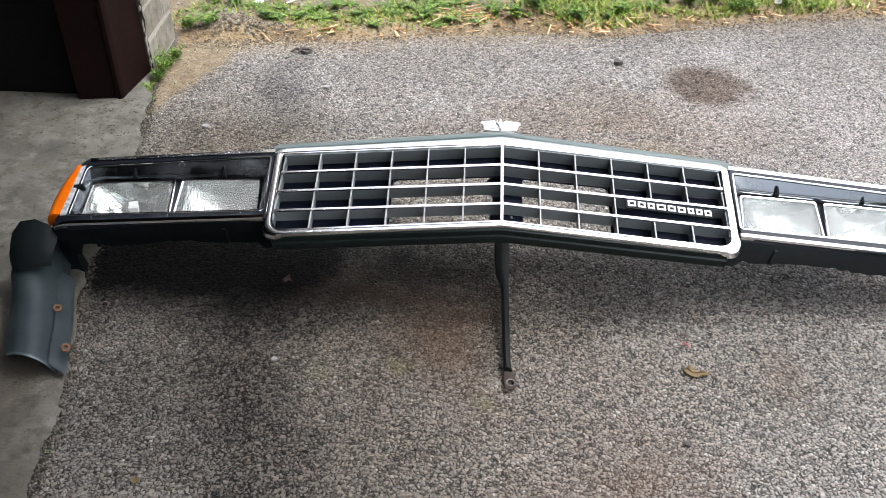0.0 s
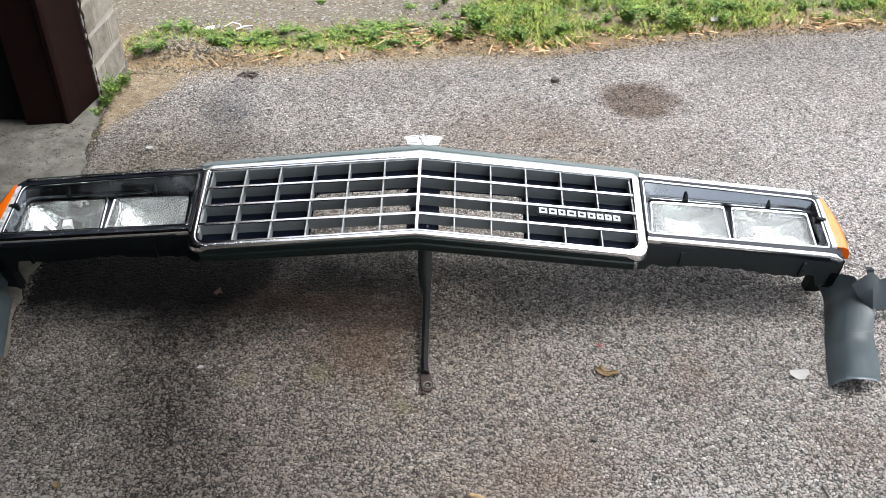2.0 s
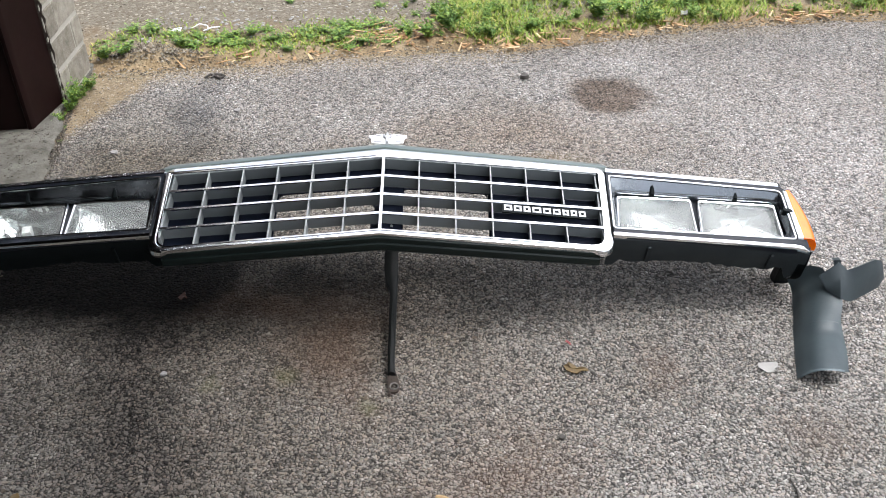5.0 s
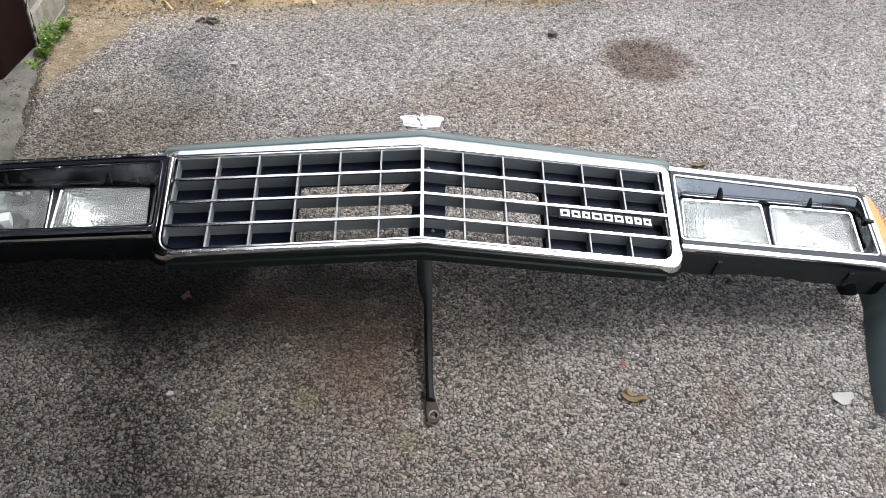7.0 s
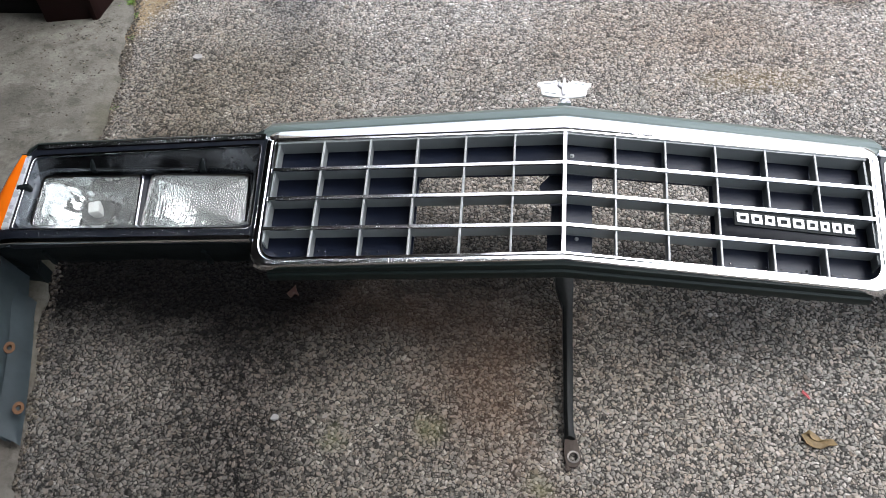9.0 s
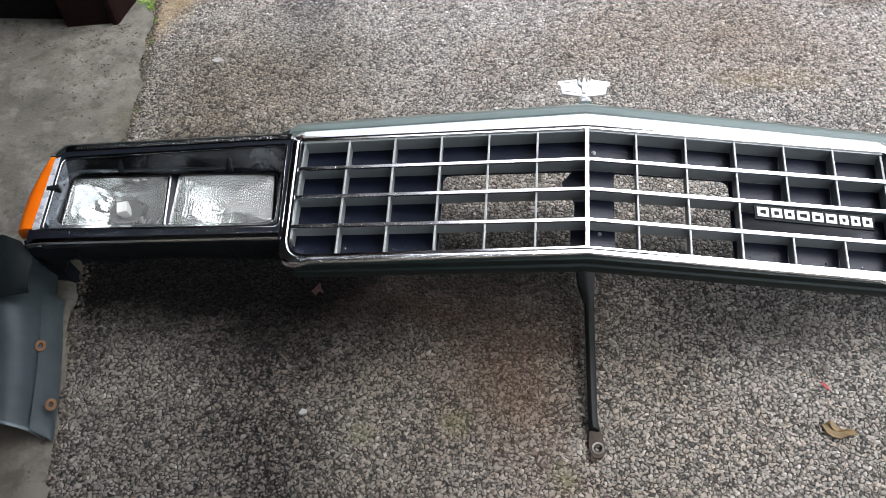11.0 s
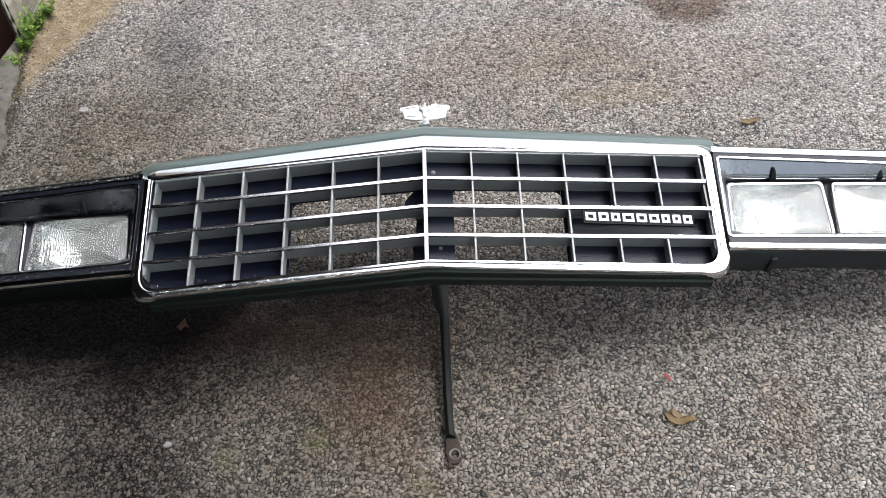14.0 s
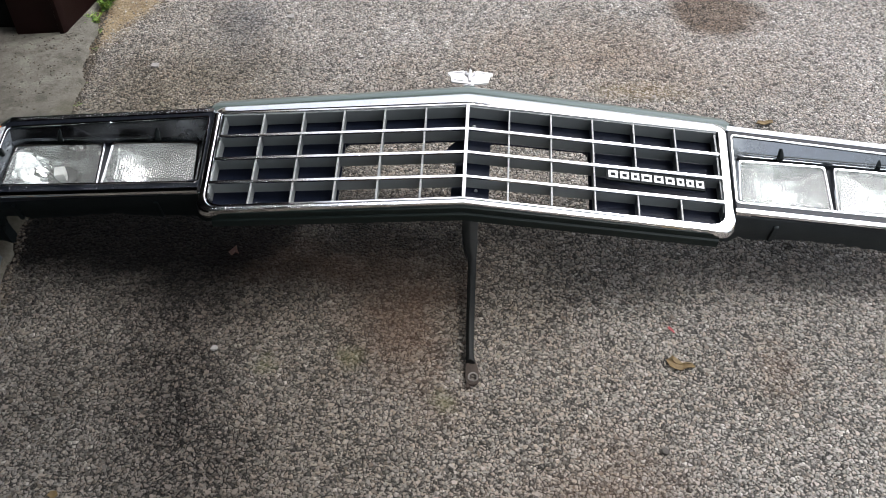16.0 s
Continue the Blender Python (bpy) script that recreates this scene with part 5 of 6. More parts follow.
loft(bm, rows, close_cols=True, caps=True)
strut = part("strut", bm, M["strut"], panel, "bent black steel strut reaching the ground", smooth=40)
bm = bmesh.new()
outer = rounded([(0.1440, 1.214), (0.1580, 1.214), (0.1680, 1.182), (0.1650, 1.164), (0.1480, 1.162), (0.1430, 1.180)], [0.002, 0.002, 0.008, 0.009, 0.009, 0.006], 5)
oc = Vector((0.1565, 1.1780))
hole = [(oc.x + 0.0068 * math.cos(a), oc.y + 0.0075 * math.sin(a)) for a in np.linspace(0, 2 * math.pi, len(outer) + 1)[:-1]]
ang = lambda p: math.atan2(p[1] - oc.y, p[0] - oc.x) % (2 * math.pi)
outer = sorted(outer, key=ang)
hole = [(oc.x + 0.0068 * math.cos(ang(p)), oc.y + 0.0075 * math.sin(ang(p))) for p in outer]


def eye_z(y):
    return 0.007 + max(0.0, (y - 1.19)) * 0.25


rows = []
for (x, y), (hx, hy) in zip(outer, hole):
    rows.append([(x, y, eye_z(y) - 0.004), (x, y, eye_z(y)), (hx, hy, eye_z(hy) + 0.0005), (hx, hy, eye_z(hy) - 0.004)])
loft(bm, rows, close_rows=True, close_cols=True)
part("eye", bm, M["strut_end"], strut, "flat worn steel eye with a hole", smooth=30)
bm = bmesh.new()
rows = []
for r, h in ((0.0092, 0.0004), (0.0090, 0.0016), (0.0066, 0.0012), (0.0064, -0.002)):
    rows.append([(oc.x + r * math.cos(a), oc.y + r * 1.08 * math.sin(a), eye_z(oc.y) + h) for a in np.linspace(0, 2 * math.pi, 15)[:-1]])
loft(bm, rows, close_cols=True)
part("rim", bm, M["steel"], strut, "bright worn rim of the hole")
bm = bmesh.new()
box(bm, (0.1450, 1.157, 0.0), (0.1520, 1.170, 0.006), 0.0015)
part("foot", bm, M["strut_end"], strut, "rusty folded foot of the strut", smooth=0)

# ---- hood emblem, on a short stem behind the chrome
bm = bmesh.new()
for sgn in (-1, 1):
    pts = [(0.0005, 0.2085), (0.018, 0.2105), (0.0345, 0.2150), (0.0375, 0.2310), (0.0425, 0.2340), (0.0420, 0.2395), (0.0120, 0.2420), (0.0100, 0.2360), (0.0005, 0.2360)]
    pts = [(sgn * a, b) for a, b in pts]
    prism(bm, pts, -0.062, -0.066, 0.0008)
emb = part("emblem", bm, M["emblem"], panel, "flat pale silver winged emblem", smooth=0)
bm = bmesh.new()
for pts in ([(-0.003, 0.212), (0.003, 0.212), (0.0045, 0.226), (0.002, 0.240), (0.0, 0.244), (-0.002, 0.240), (-0.0045, 0.226)],
            [(0.004, 0.224), (0.010, 0.229), (0.0105, 0.236), (0.007, 0.238), (0.005, 0.232)],
            [(-0.004, 0.224), (-0.010, 0.229), (-0.0105, 0.236), (-0.007, 0.238), (-0.005, 0.232)]):
    prism(bm, [(a + 0.0001, b) for a, b in pts], -0.0580, -0.063, 0.0012)
part("crest", bm, M["badge"], emb, "small raised crest of three lobes", smooth=0)
bm = bmesh.new()
for sgn in (-1, 1):
    for pts in ([(0.014, 0.2365), (0.035, 0.2348), (0.0352, 0.2358), (0.014, 0.2376)], [(0.012, 0.2150), (0.031, 0.2185), (0.031, 0.2195), (0.012, 0.2160)]):
        prism(bm, [(sgn * a, b) for a, b in pts], -0.0612, -0.063)
part("border", bm, M["silver"], emb, "thin engraved border", smooth=0, kind="stuff")
bm = bmesh.new()
rows = []
for v, d, w in ((0.176, -0.030, 0.010), (0.190, -0.042, 0.007), (0.206, -0.060, 0.006), (0.214, -0.066, 0.005)):
    rows.append([P(-w, v, d), P(w, v, d), P(w, v - 0.002, d - 0.006), P(-w, v - 0.002, d - 0.006)])
loft(bm, rows, close_cols=True, caps=True)
part("stem", bm, M["chrome"], emb, "short bright stem", smooth=30)


# ---- water drops on the wet half
def drops(spots, parent, name="rain_water"):
    verts, faces = [], []
    for (u, v, d), r in spots:
        c = P(u, v, d)
        b = len(verts)
        k = 6
        for rr, h in ((1.0, -0.05), (0.78, 0.42), (0.36, 0.66)):
            for i in range(k):
                a = 2 * math.pi * i / k
                verts.append(c + Vector((math.cos(a) * r * rr, 0, 0)) + AXV * (math.sin(a) * r * rr) + AXN * (r * h))
        verts.append(c + AXN * (r * 0.72))
        for lvl in range(2):
            for i in range(k):
                j = (i + 1) % k
                faces.append((b + lvl * k + i, b + lvl * k + j, b + (lvl + 1) * k + j, b + (lvl + 1) * k + i))
        for i in range(k):
            faces.append((b + 2 * k + i, b + 2 * k + (i + 1) % k, b + 3 * k))
        faces.append(tuple(b + i for i in range(k))[::-1])
    c = PLACE[parent.name]
    ob = new(name, raw(name, [v - c for v in verts], faces, M["drop"], 1))
    ob.parent = parent
    PLACE[ob.name] = c
    tagged(ob, label="small rain drops", kind="stuff")


spots = []
r5 = random.Random(21)
for _ in range(620):       # lower chrome of the wet half
    u = -0.43 + 0.36 * r5.random() ** 0.9
    e = abs(u) / 0.45
    spots.append(((u, -0.0962 - 0.0075 * e - 0.0075 * r5.random(), 0.0), r5.uniform(0.0004, 0.0010)))
for _ in range(420):       # top strip over the wet lamps
    u = -0.47 - 0.37 * r5.random()
    spots.append(((u, 0.114 - 0.008 * (-u - 0.46) / 0.4 - 0.006 * r5.random(), 0.0), r5.uniform(0.0004, 0.0010)))
for v in (0.0515, 0.0005, -0.050):   # bars
    for _ in range(300):
        u = -0.43 + 0.34 * r5.random()
        spots.append(((u, v - 0.0022 * abs(u) / 0.44 + r5.uniform(-0.0022, 0.0022), 0.0005), r5.uniform(0.0003, 0.0006)))
for _ in range(120):       # lower bezel strip
    u = -0.47 - 0.37 * r5.random()
    spots.append(((u, -0.052 - 0.008 * r5.random(), -0.0015), r5.uniform(0.0006, 0.0013)))
for _ in range(420):       # wet back plate
    u = r5.choice([-1, 1]) * (0.225 + 0.21 * r5.random())
    v = r5.choice([0.062, 0.012, -0.04, -0.085]) + r5.uniform(-0.006, 0.012)
    spots.append(((u, v, -0.0333), r5.uniform(0.0007, 0.0020)))
for _ in range(260):       # lower edge of the chrome, both halves
    u = r5.uniform(0.10, 0.42) if r5.random() < 0.6 else r5.uniform(-0.43, 0.0)
    e = abs(u) / 0.45
    spots.append(((u, -0.1000 - 0.0075 * e - 0.0040 * r5.random(), -0.0004), r5.uniform(0.0004, 0.0008)))
drops(spots, panel)


# ---------------------------------------------------------------- litter on the asphalt
def scrap(name, x, y, outline, material, label, category, thick=0.0015, curl=0.004, turn=0.0, z=0.0028):
    """A small flat thing with a curled, uneven sheet."""
    bm = bmesh.new()
    c, s = math.cos(turn), math.sin(turn)
    ctr = bm.verts.new((x, y, z + thick + curl * 0.2))
    vs = []
    for i, (px, py) in enumerate(outline):
        h = curl * (0.5 + 0.5 * math.sin(i * 2.3 + x * 9))
        vs.append(bm.verts.new((x + px * c - py * s, y + px * s + py * c, z + thick + h)))
    for i in range(len(vs)):
        bm.faces.new((ctr, vs[i], vs[(i + 1) % len(vs)]))
    bmesh.ops.subdivide_edges(bm, edges=list(bm.edges), cuts=2, smooth=0.6)
    bmesh.ops.solidify(bm, geom=list(bm.faces), thickness=thick)
    lo = min(v.co.z for v in bm.verts)
    for v in bm.verts:
        v.co.z += z - lo
    return thing(name, bm, M[material], label, category, smooth=80)


LEAF = [(-0.030, -0.004), (-0.016, -0.013), (0.002, -0.010), (0.016, -0.014), (0.030, -0.006), (0.033, 0.006), (0.018, 0.004), (0.008, 0.012), (-0.006, 0.006), (-0.020, 0.013), (-0.034, 0.006)]
scrap("dead_leaf", 0.508, 1.226, [(-0.024, 0.010), (-0.020, -0.006), (-0.012, -0.011), (0.000, -0.012), (0.010, -0.008), (0.024, -0.004), (0.020, 0.003), (0.008, 0.000), (-0.002, -0.001), (-0.012, 0.003), (-0.016, 0.012)], "dead_leaf", "flattened yellow-brown dead leaf lying on the asphalt", "leaf", curl=0.005)
scrap("dead_leaf", 0.783, 1.913, [(a * 0.6, b * 0.6) for a, b in LEAF], "dead_leaf", "small brown dead leaf behind the car panel", "leaf", curl=0.006, turn=0.3)
scrap("paper_scrap", 0.884, 1.232, [(-0.021, -0.002), (-0.008, -0.016), (0.004, -0.014), (0.012, -0.004), (0.019, 0.002), (0.020, 0.013), (0.0, 0.012), (-0.018, 0.011)], "paper", "torn off-white paper scrap on the asphalt", "paper", curl=0.001)
scrap("plastic_bit", 0.502, 1.302, [(-0.006, 0.005), (-0.003, 0.0), (0.003, -0.007), (0.005, -0.006), (0.001, 0.001), (-0.004, 0.008)], "red", "tiny red plastic bit on the asphalt", "litter", curl=0.002)
scrap("pale_stone", -0.291, 1.216, [(-0.006, -0.003), (0.0, -0.005), (0.006, -0.002), (0.005, 0.004), (-0.002, 0.005)], "stone", "small pale stone on the asphalt", "stone", thick=0.004, curl=0.001)
scrap("pale_stone", -0.346, 2.292, [(-0.009, -0.005), (0.003, -0.008), (0.009, -0.002), (0.007, 0.006), (-0.005, 0.007)], "stone", "flat pale stone on the asphalt", "stone", thick=0.005, curl=0.001)
scrap("pale_stone", -0.633, 2.056, [(-0.010, -0.004), (0.002, -0.009), (0.010, -0.003), (0.007, 0.007), (-0.007, 0.007)], "stone", "flat pale stone near the concrete edge", "stone", thick=0.004, curl=0.001)
scrap("dark_stone", 0.503, 2.502, [(-0.014, -0.004), (-0.002, -0.011), (0.013, -0.004), (0.010, 0.008), (-0.004, 0.012)], "twig", "dark stone on the asphalt", "stone", thick=0.011, curl=0.002)

scrap("dead_leaf", -0.308, 1.451, [(-0.010, -0.004), (-0.002, -0.012), (0.004, -0.004), (0.011, -0.006), (0.005, 0.004), (0.002, 0.013), (-0.005, 0.005)], "red_leaf", "small reddish-brown dead leaf on the dark asphalt", "leaf", curl=0.003)
scrap("dead_leaf", -0.467, 0.927, [(-0.008, -0.003), (0.001, -0.007), (0.008, -0.001), (0.003, 0.006), (-0.006, 0.005)], "dead_leaf", "tiny tan leaf crumb on the asphalt", "leaf", curl=0.003)
scrap("dark_stone", 0.462, 1.053, [(-0.006, -0.003), (0.001, -0.006), (0.006, 0.0), (0.001, 0.006), (-0.005, 0.004)], "twig", "small dark stone on the asphalt", "stone", thick=0.005, curl=0.001)


def tube(name, pts, r, material, label, category, sides=6, kind=""):
    bm = bmesh.new()
    rows = []
    for i, p in enumerate(pts):
        p = Vector(p)
        d = (Vector(pts[min(i + 1, len(pts) - 1)]) - Vector(pts[max(i - 1, 0)])).normalized()
        a = d.cross(Vector((0, 0, 1)))
        a = a.normalized() if a.length > 1e-4 else Vector((1, 0, 0))
        b = d.cross(a)
        rr = r * (0.6 if i in (0, len(pts) - 1) else 1.0)
        rows.append([p + a * math.cos(t) * rr + b * math.sin(t) * rr for t in np.linspace(0, 2 * math.pi, sides + 1)[:-1]])
    loft(bm, rows, close_cols=True, caps=True)
    return thing(name, bm, M[material], label, category, kind=kind)


tube("cigarette_butt", [(0.237, 0.924, 0.0055), (0.252, 0.919, 0.0055), (0.268, 0.912, 0.0055)], 0.0055, "cork", "flattened tan cigarette butt on the asphalt", "litter", 8)
tube("twig", [(0.842, 0.905, 0.0025), (0.845, 0.935, 0.004), (0.841, 0.962, 0.003)], 0.0022, "twig", "short dark twig on the asphalt", "twig")
tube("bent_wire", [(0.052, 0.958, 0.002), (0.060, 0.966, 0.003), (0.072, 0.960, 0.003), (0.070, 0.946, 0.002), (0.058, 0.944, 0.003), (0.050, 0.952, 0.004)], 0.0016, "twig", "small bent loop of dark wire", "wire")
tube("bent_wire", [(0.738, 1.520, 0.002), (0.744, 1.532, 0.004), (0.756, 1.532, 0.003), (0.760, 1.522, 0.003), (0.750, 1.514, 0.004)], 0.0022, "twig", "small bent loop of dark wire", "wire")
tube("bent_wire", [(0.378, 1.182, 0.002), (0.386, 1.188, 0.003), (0.396, 1.182, 0.003), (0.395, 1.172, 0.002), (0.385, 1.170, 0.003)], 0.0014, "twig", "small bent loop of dark wire", "wire")
tube("rubber_scrap", [(-0.486, 2.506, 0.005), (-0.470, 2.522, 0.009), (-0.452, 2.512, 0.006), (-0.436, 2.500, 0.006), (-0.424, 2.510, 0.010), (-0.436, 2.522, 0.008), (-0.456, 2.518, 0.012), (-0.462, 2.502, 0.007)], 0.0042, "twig", "curled black rubber scrap near the soil edge", "litter")
tube("twig", [(-0.100, 2.705, 0.012), (-0.060, 2.690, 0.010), (-0.010, 2.672, 0.006)], 0.0016, "chipwood", "thin pale straw at the asphalt edge", "straw")
tube("white_cord", [(-0.60, 2.850, 0.022), (-0.575, 2.868, 0.03), (-0.548, 2.862, 0.026), (-0.540, 2.842, 0.02), (-0.556, 2.832, 0.02), (-0.53, 2.846, 0.026), (-0.505, 2.862, 0.022)], 0.0024, "white", "tangled white cord lying in the weeds", "cord", 7)
scrap("plastic_scrap", -0.655, 2.845, [(-0.022, -0.008), (-0.004, -0.016), (0.018, -0.010), (0.022, 0.008), (0.0, 0.014), (-0.018, 0.010)], "white", "crumpled white plastic scrap in the weeds", "litter", curl=0.012, z=0.012)
scrap("plastic_scrap", 1.10, 2.99, [(-0.014, -0.018), (0.008, -0.016), (0.013, 0.004), (0.004, 0.018), (-0.010, 0.014)], "paper", "pale dry leaf in the grass", "leaf", curl=0.012, z=0.012)


# ---------------------------------------------------------------- the strip of weeds
def lumps(name, count, area, size, material, label, category, seed, flat=0.7):
    r = np.random.default_rng(seed)
    verts, faces = [], []
    base = np.array([(1, 0, 0), (0.3, 0.95, 0), (-0.8, 0.6, 0), (-0.8, -0.6, 0), (0.3, -0.95, 0), (0, 0, 1), (0, 0, -0.4)])
    tri = [(0, 1, 5), (1, 2, 5), (2, 3, 5), (3, 4, 5), (4, 0, 5), (1, 0, 6), (2, 1, 6), (3, 2, 6), (4, 3, 6), (0, 4, 6)]
    for _ in range(count):
        x, y, z = area(r)
        s = r.uniform(*size)
        a = r.uniform(0, 6.28)
        b = len(verts)
        p = base * r.uniform(0.7, 1.25, base.shape) * s
        p[:, 2] *= flat
        for q in p:
            verts.append((x + q[0] * math.cos(a) - q[1] * math.sin(a), y + q[0] * math.sin(a) + q[1] * math.cos(a), z + q[2]))
        faces += [(b + i, b + j, b + k) for i, j, k in tri]
    ob = new(name, raw(name, verts, faces, M[material]))
    return tagged(ob, label=label, category=category, kind="stuff")


def ground_z(x, y):
    beyond = y - along(FAR_EDGE, x)
    rise = min(1.0, max(0.0, (beyond + 0.02) / 0.09))
    z = -0.03 + rise * (0.036 + 0.010 * noise.noise(Vector((x * 5, y * 5, 0))) + 0.006 * noise.noise(Vector((x * 22, y * 22, 3))))
    return z + 0.03 * math.exp(-((x + 0.68) ** 2 + (y - 2.65) ** 2) / 0.02) * rise


def in_gravel(r):
    x = r.uniform(-1.0, 3.0)
    y = along(FAR_EDGE, x) + 0.02 + 1.3 * r.uniform() ** 1.5
    return x, y, ground_z(x, y)


def in_clods(r):
    x, y = -0.68 + r.normal() * 0.10, 2.65 + r.normal() * 0.030
    return x, y, ground_z(x, y) + 0.002


lumps("soil_stones", 2600, in_gravel, (0.002, 0.008), "rubble", "grey and tan stones scattered over the soil", "stones", 31)
lumps("soil_clods", 620, in_clods, (0.0015, 0.0065), "rubble", "small bank of dark soil clods and stones", "soil", 32)


def in_yard(r):
    x = r.uniform(-0.75, 0.15)
    y = along(FAR_EDGE, x) + 0.16 + abs(r.normal()) * 0.22
    return x, y, ground_z(x, y) + 0.002


def in_fade(r):
    x = r.uniform(-0.80, 0.5)
    y = along(FAR_EDGE, x) - abs(r.normal()) * 0.05
    return x, y, 0.0


def in_sand(r):
    y = r.uniform(2.10, 2.56)
    return r.uniform(-0.85, -0.76 + 0.43 * (y - 2.12)), y, 0.0


lumps("sand_crumbs", 420, in_sand, (0.0010, 0.0034), "rubble", "small brown crumbs and grit on the sandy patch", "grit", 37, 0.6)
lumps("yard_stones", 230, in_yard, (0.003, 0.009), "stone", "pale stones strewn over the grey gravel", "stones", 35, 0.6)
lumps("sand_grains", 2600, in_fade, (0.0012, 0.0034), "sand", "tan sand and crumbs washed over the asphalt edge", "sand", 36, 0.5)


def cover(x, y):
    """How thickly green things grow at a place of the strip, 0 to 1."""
    b = y - along(FAR_EDGE, x)
    if b < 0.045:
        return 0.0
    patch = 0.42 + 1.1 * noise.noise(Vector((x * 3.6, y * 4.5, 5.0))) + 0.6 * noise.noise(Vector((x * 13, y * 13, 8.0)))
    if x < 0.05:
        band = math.exp(-((b - 0.16 - 0.05 * (x < -0.5)) / 0.10) ** 2)
        patch = patch * 0.85 * band
    elif x < 0.28:
        patch *= 0.42
    else:
        patch = patch * 0.95 + 0.22 * min(1.0, (b - 0.03) / 0.10)
        if b > 0.75:
            patch *= 0.5
    if 1.30 < x < 1.75 and b < 0.16:
        patch *= 0.35
    return max(0.0, min(1.0, patch))


def grass(count, seed):
    r = np.random.default_rng(seed)
    verts, faces = [], []
    while count:
        x = r.uniform(-0.9, 2.9)
        y = along(FAR_EDGE, x) + r.uniform(0.03, 1.0)
        if r.uniform() > cover(x, y):
            continue
        count -= 1
        z = ground_z(x, y) - 0.002
        h, w = r.uniform(0.008, 0.026) * (0.6 if x < 0.1 else 1.0), r.uniform(0.0011, 0.0028)
        a = r.uniform(0, 6.28)
        lean = r.uniform(0.5, 1.6) * h
        dx, dy = math.cos(a), math.sin(a)
        b = len(verts)
        verts += [(x - dy * w, y + dx * w, z), (x + dy * w, y - dx * w, z), (x + dx * lean * 0.4 + dy * w * 0.8, y + dy * lean * 0.4 - dx * w * 0.8, z + h * 0.6),
                  (x + dx * lean * 0.4 - dy * w * 0.8, y + dy * lean * 0.4 + dx * w * 0.8, z + h * 0.6), (x + dx * lean, y + dy * lean, z + h)]
        faces += [(b, b + 1, b + 2, b + 3), (b + 3, b + 2, b + 4)]
    ob = new("grass", raw("grass", verts, faces, M["grass"]))
    tagged(ob, label="short bright green grass along the driveway edge", category="grass", kind="stuff")


grass(48000, 41)


def weed_mesh(seed, height, spread, leaves, leaf):
    """A bushy weed: thin stems that carry many small pointed leaves."""
    r = np.random.default_rng(seed)
    verts, faces = [], []

    def blade(p, d, n, l, w):
        b = len(verts)
        verts.extend([p, p + d * l * 0.45 + n * w, p + d * l, p + d * l * 0.45 - n * w])
        faces.append((b, b + 1, b + 2, b + 3))
    stems = max(5, leaves // 16)
    for _ in range(stems):
        a = r.uniform(0, 6.28)
        out = spread * r.uniform(0.2, 1.0)
        top = Vector((math.cos(a) * out, math.sin(a) * out, height * r.uniform(0.45, 1.0)))
        bend = Vector((0, 0, height * 0.25))
        n = Vector((-math.sin(a), math.cos(a), 0))
        pts = [top * f + bend * f * (1 - f) for f in np.linspace(0, 1, 5)]
        for p, q in zip(pts, pts[1:]):
            b = len(verts)
            verts.extend([p - n * 0.0007, p + n * 0.0007, q + n * 0.0006, q - n * 0.0006])
            faces.append((b, b + 1, b + 2, b + 3))
        for i in range(16):
            f = 0.15 + 0.85 * (i / 15)
            p = top * f + bend * f * (1 - f)
            ang = r.uniform(0, 6.28)
            d = Vector((math.cos(ang), math.sin(ang), r.uniform(-0.1, 0.9))).normalized()
            side = d.cross(Vector((r.normal(), r.normal(), 1.5))).normalized()
            blade(p, d, side, leaf * r.uniform(0.6, 1.3), leaf * 0.18)
    mesh = raw("weed_plant", verts, faces, M["weed"])
    return mesh


WEEDS = [weed_mesh(51, 0.055, 0.050, 260, 0.016), weed_mesh(52, 0.040, 0.060, 300, 0.014), weed_mesh(53, 0.075, 0.040, 220, 0.018)]


def weed(x, y, size, kind_, label, turn):
    ob = new("weed", WEEDS[kind_])
    ob.location = (x, y, (ground_z(x, y) if y > 2.45 else 0.0) - 0.002)
    ob.rotation_euler = (0, 0, turn)
    ob.scale = (size, size, size) if x > 0.1 or x < -0.80 else (size * 1.15, size * 1.15, size * 0.55)
    return tagged(ob, label=label, category="weed", group="weeds along the driveway")


r6 = random.Random(77)
spots_w = [(0.20, 2.80, 1.3, 0), (0.27, 2.86, 1.2, 2), (0.36, 2.83, 1.0, 1), (0.13, 2.86, 0.9, 1), (0.55, 2.86, 0.9, 0), (0.66, 2.92, 0.9, 1), (0.80, 2.96, 1.3, 2), (0.88, 2.98, 1.2, 0), (0.95, 2.93, 0.9, 1),
           (-0.06, 2.735, 0.7, 1), (-0.13, 2.76, 0.6, 0), (-0.20, 2.80, 0.7, 1), (-0.32, 2.79, 0.8, 0), (-0.42, 2.76, 0.9, 1), (-0.50, 2.75, 0.9, 0), (-0.72, 2.83, 0.9, 2), (-0.66, 2.80, 0.7, 1), (-0.80, 2.86, 0.9, 0),
           (1.86, 3.10, 1.3, 2), (1.95, 3.14, 1.2, 0), (1.20, 3.10, 0.8, 1), (1.05, 3.12, 0.8, 0), (1.45, 3.18, 0.7, 1), (0.45, 3.05, 0.8, 1), (0.68, 3.16, 0.9, 0), (-0.15, 3.28, 0.8, 2), (-0.30, 3.12, 0.5, 2), (0.02, 3.08, 0.6, 1)]
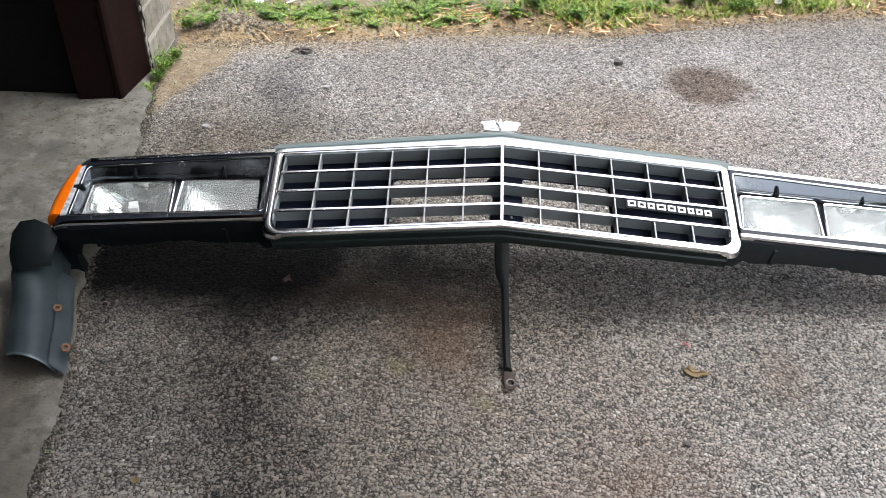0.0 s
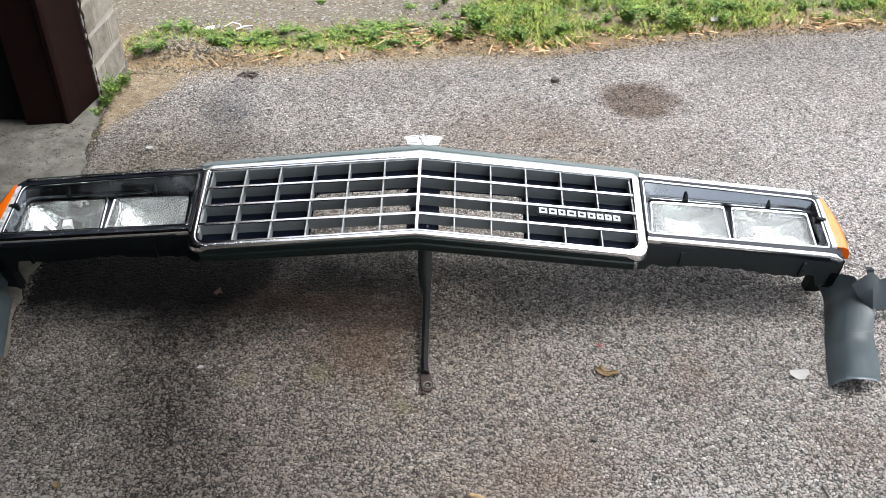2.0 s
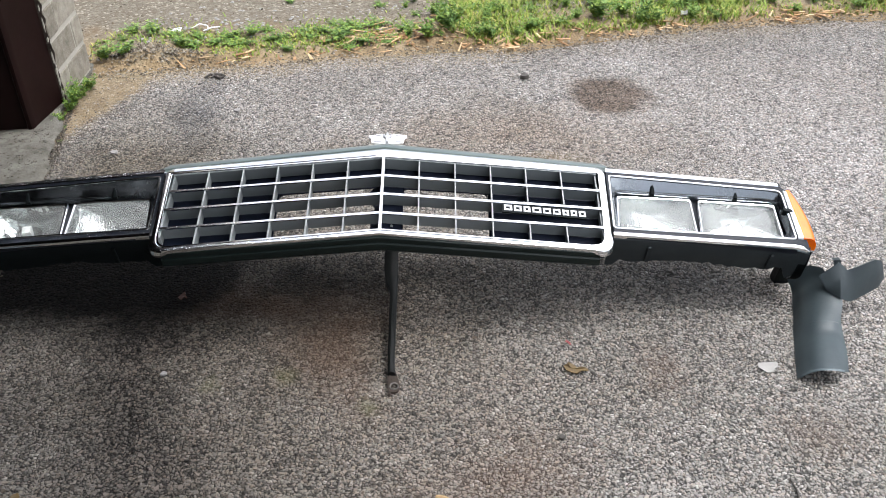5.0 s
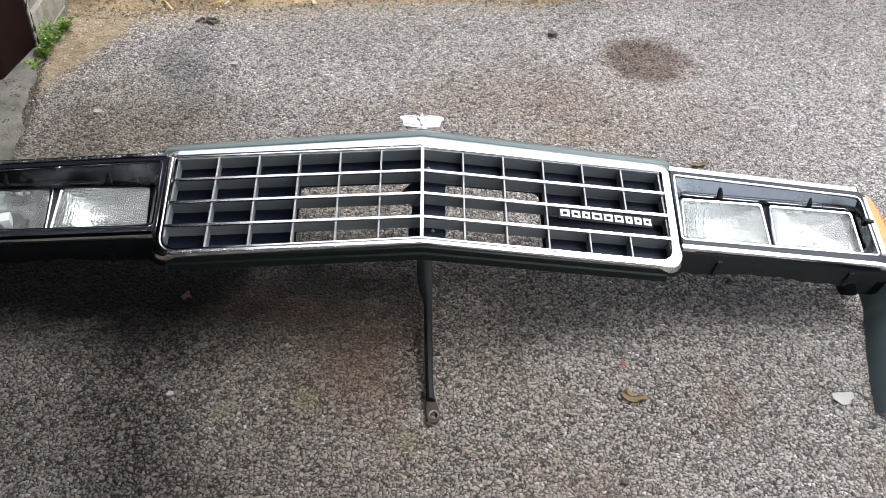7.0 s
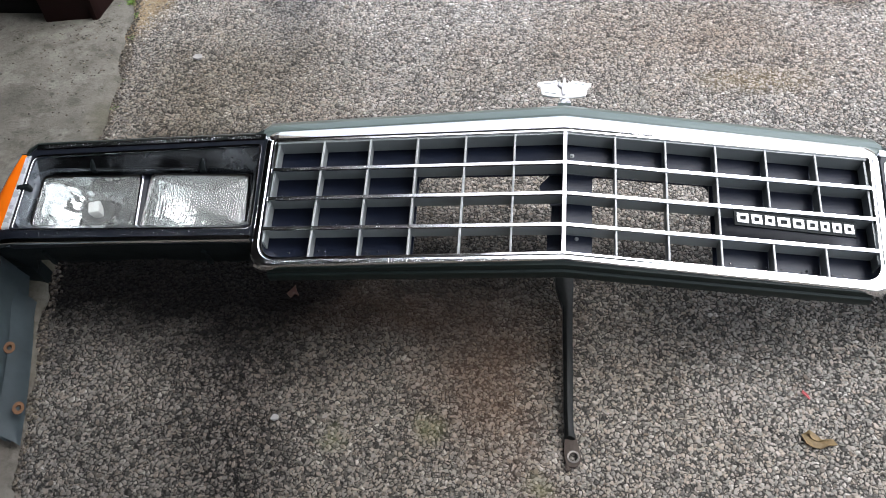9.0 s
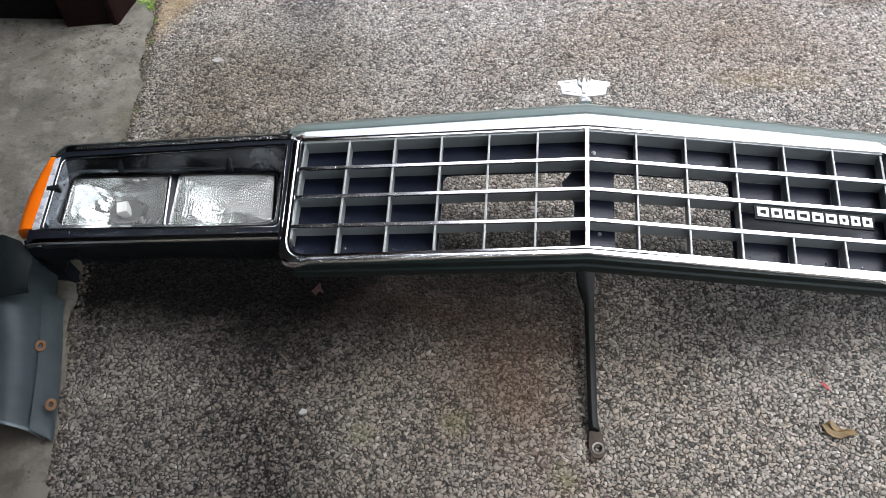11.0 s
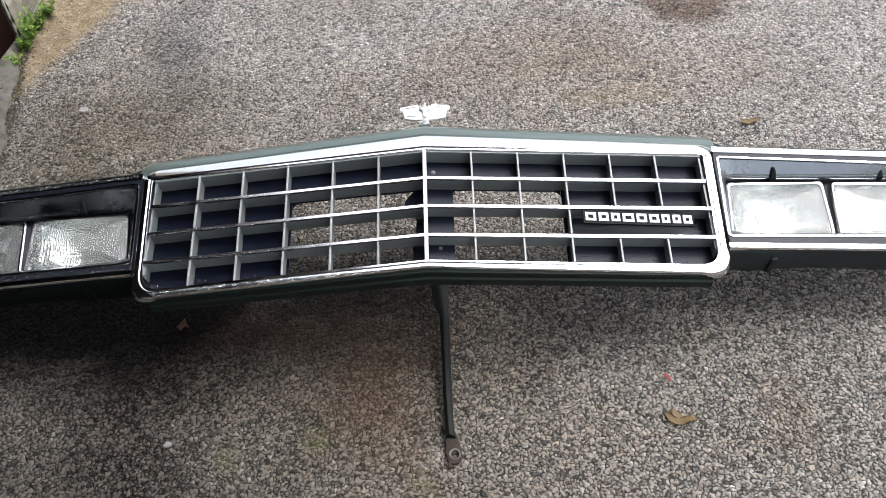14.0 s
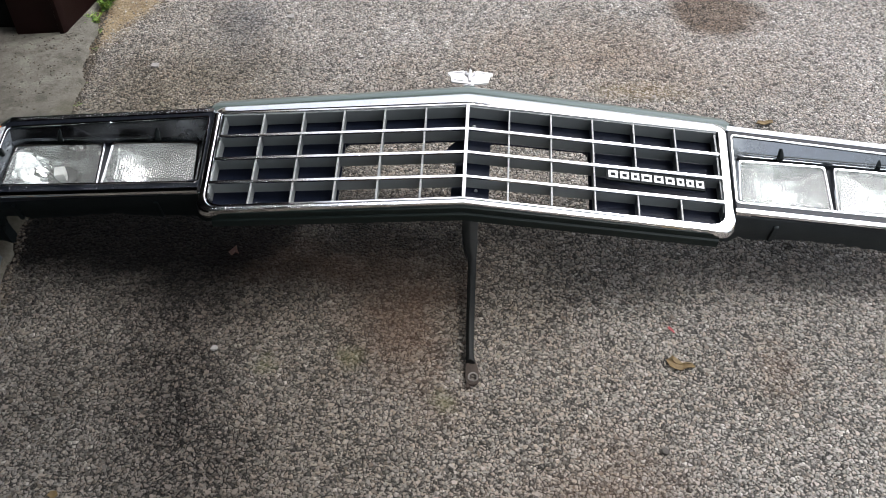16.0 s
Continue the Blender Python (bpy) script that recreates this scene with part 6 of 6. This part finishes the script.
while len(spots_w) < 165:
    x = r6.uniform(0.1, 2.2) if r6.random() < 0.82 else r6.uniform(-0.85, 0.1)
    y = along(FAR_EDGE, x) + r6.uniform(0.07, 0.55 if x > 0.1 else 0.28)
    spots_w.append((x, y, r6.uniform(0.45, 0.95), r6.randrange(3)))
for x, y, s, kd in spots_w:
    weed(x, y, s, kd, "bushy dark green weed at the driveway edge" if s > 1 else "small green weed in the sandy soil", r6.uniform(0, 6.28))
for x, y, s, kd in ((-0.832, 2.30, 0.75, 0), (-0.826, 2.38, 0.8, 2), (-0.818, 2.44, 0.8, 0), (-0.835, 2.34, 0.85, 2), (-0.84, 2.25, 0.55, 1)):
    weed(x, y, s, kd, "green weed growing at the foot of the block wall", r6.uniform(0, 6.28))


def wood_chips(count, seed):
    """Bark chips, each its own small wedge, in drifts along the edge."""
    r = np.random.default_rng(seed)
    verts, faces = [], []
    while count:
        x = r.choice([r.normal(0.08, 0.10), r.uniform(0.2, 1.1), r.normal(1.55, 0.15), r.uniform(-0.6, 0.1)], p=[0.35, 0.30, 0.25, 0.10])
        b0 = abs(r.normal(0.035, 0.05))
        if abs(x - 0.08) < 0.2:
            b0 += r.uniform(0, 0.14)
        y = along(FAR_EDGE, float(x)) + b0
        count -= 1
        l, w, t = 0.010 + 0.050 * r.uniform() ** 1.8, r.uniform(0.004, 0.013), r.uniform(0.001, 0.003)
        a = r.uniform(0, 6.28)
        z = max(0.0, ground_z(float(x), float(y))) + 0.005
        c, s = math.cos(a), math.sin(a)
        tilt = r.uniform(-0.15, 0.25) * l
        b = len(verts)
        for px, py, pz in ((-l, -w, 0), (l, -w * 0.5, tilt), (l * 0.9, w * 0.6, tilt), (-l * 0.95, w, 0), (-l, -w, t), (l, -w * 0.4, tilt + t), (l * 0.9, w * 0.5, tilt + t), (-l * 0.9, w, t)):
            px, py = px / 2, py / 2
            verts.append((x + px * c - py * s, y + px * s + py * c, z + pz))
        faces += [tuple(b + i for i in q) for q in ((4, 5, 6, 7), (0, 1, 5, 4), (1, 2, 6, 5), (2, 3, 7, 6), (3, 0, 4, 7))]
    faces = [tuple(f) for f in faces]
    ob = new("wood_chips", raw("wood_chips", verts, faces, M["chipwood"]))
    tagged(ob, label="orange-brown bark and wood chips along the edge", category="wood chips", kind="stuff")


wood_chips(270, 61)



def edge_dirt(count, seed):
    """Crumbs of soil and moss caught along the edge of the slab."""
    r = np.random.default_rng(seed)

    def area(r):
        y = r.uniform(0.75, 2.35)
        x = along(SLAB_EDGE, y, 1) + 0.004 + r.normal() * 0.007
        return x, y, 0.002
    lumps("edge_dirt", count, area, (0.0012, 0.0045), "crumbs", "dark soil crumbs along the slab edge", "dirt", seed)


edge_dirt(1500, 71)


def on_slab(r):
    y = 2.18 - abs(r.normal()) * 0.22
    return along(SLAB_EDGE, y, 1) - 0.02 - abs(r.normal()) * 0.12, y, 0.012


lumps("floor_grit", 280, on_slab, (0.0010, 0.0034), "crumbs", "dark grit and crumbs on the concrete floor", "grit", 73)


def at_edge(r):
    x = r.uniform(-0.85, 2.6)
    return x, along(FAR_EDGE, x) + r.normal() * 0.022 - 0.006, 0.0


lumps("edge_crumbs", 2600, at_edge, (0.0018, 0.0055), "rubble", "crumbs of soil and stone along the ragged asphalt edge", "gravel", 74)
for y, s in ((2.20, 0.22), (2.12, 0.18), (1.98, 0.16), (1.90, 0.2), (1.74, 0.15), (0.98, 0.14)):
    weed(along(SLAB_EDGE, y, 1) + 0.006, y, s, 1, "tiny green sprout in the crack beside the slab", r6.uniform(0, 6.28))

# ---------------------------------------------------------------- blocks of the wall
def block_mesh(sx, sy, sz, name):
    bm = bmesh.new()
    box(bm, (-sx / 2, -sy / 2, -sz / 2), (sx / 2, sy / 2, sz / 2))
    bmesh.ops.bevel(bm, geom=list(bm.edges), offset=0.003, segments=1, affect="EDGES")
    for v in bm.verts:
        v.co += Vector((noise.noise(v.co * 60), noise.noise(v.co * 60 + Vector((5, 0, 0))), noise.noise(v.co * 60 + Vector((0, 5, 0))))) * 0.0015
    return finish(name, bm, M["brick"], 30)


def lay_blocks():
    long_, half = block_mesh(0.03, 0.158, 0.083, "block"), block_mesh(0.03, 0.066, 0.083, "block_short")
    outer_long = block_mesh(0.19, 0.03, 0.083, "block_outer")
    base = PLACE[WALL_NORTH.name]
    r = random.Random(9)
    for course in range(14):
        z = 0.005 + course * 0.095 + 0.0475
        ys = ((2.342 + 0.079, long_), (2.565 - 0.028, half)) if course % 2 else ((2.342 + 0.033, half), (2.565 - 0.074, long_))
        for y, mesh in ys:
            ob = new("block", mesh)
            ob.parent = WALL_NORTH
            ob.location = Vector((-0.8685 + r.uniform(-0.0015, 0.0015), y, z)) - base
        for i in range(5):
            ob = new("block", outer_long)
            ob.parent = WALL_NORTH
            ob.location = Vector((-0.955 - 0.20 * i - (0.1 if course % 2 else 0.0), 2.5525 + r.uniform(-0.001, 0.001), z)) - base


lay_blocks()
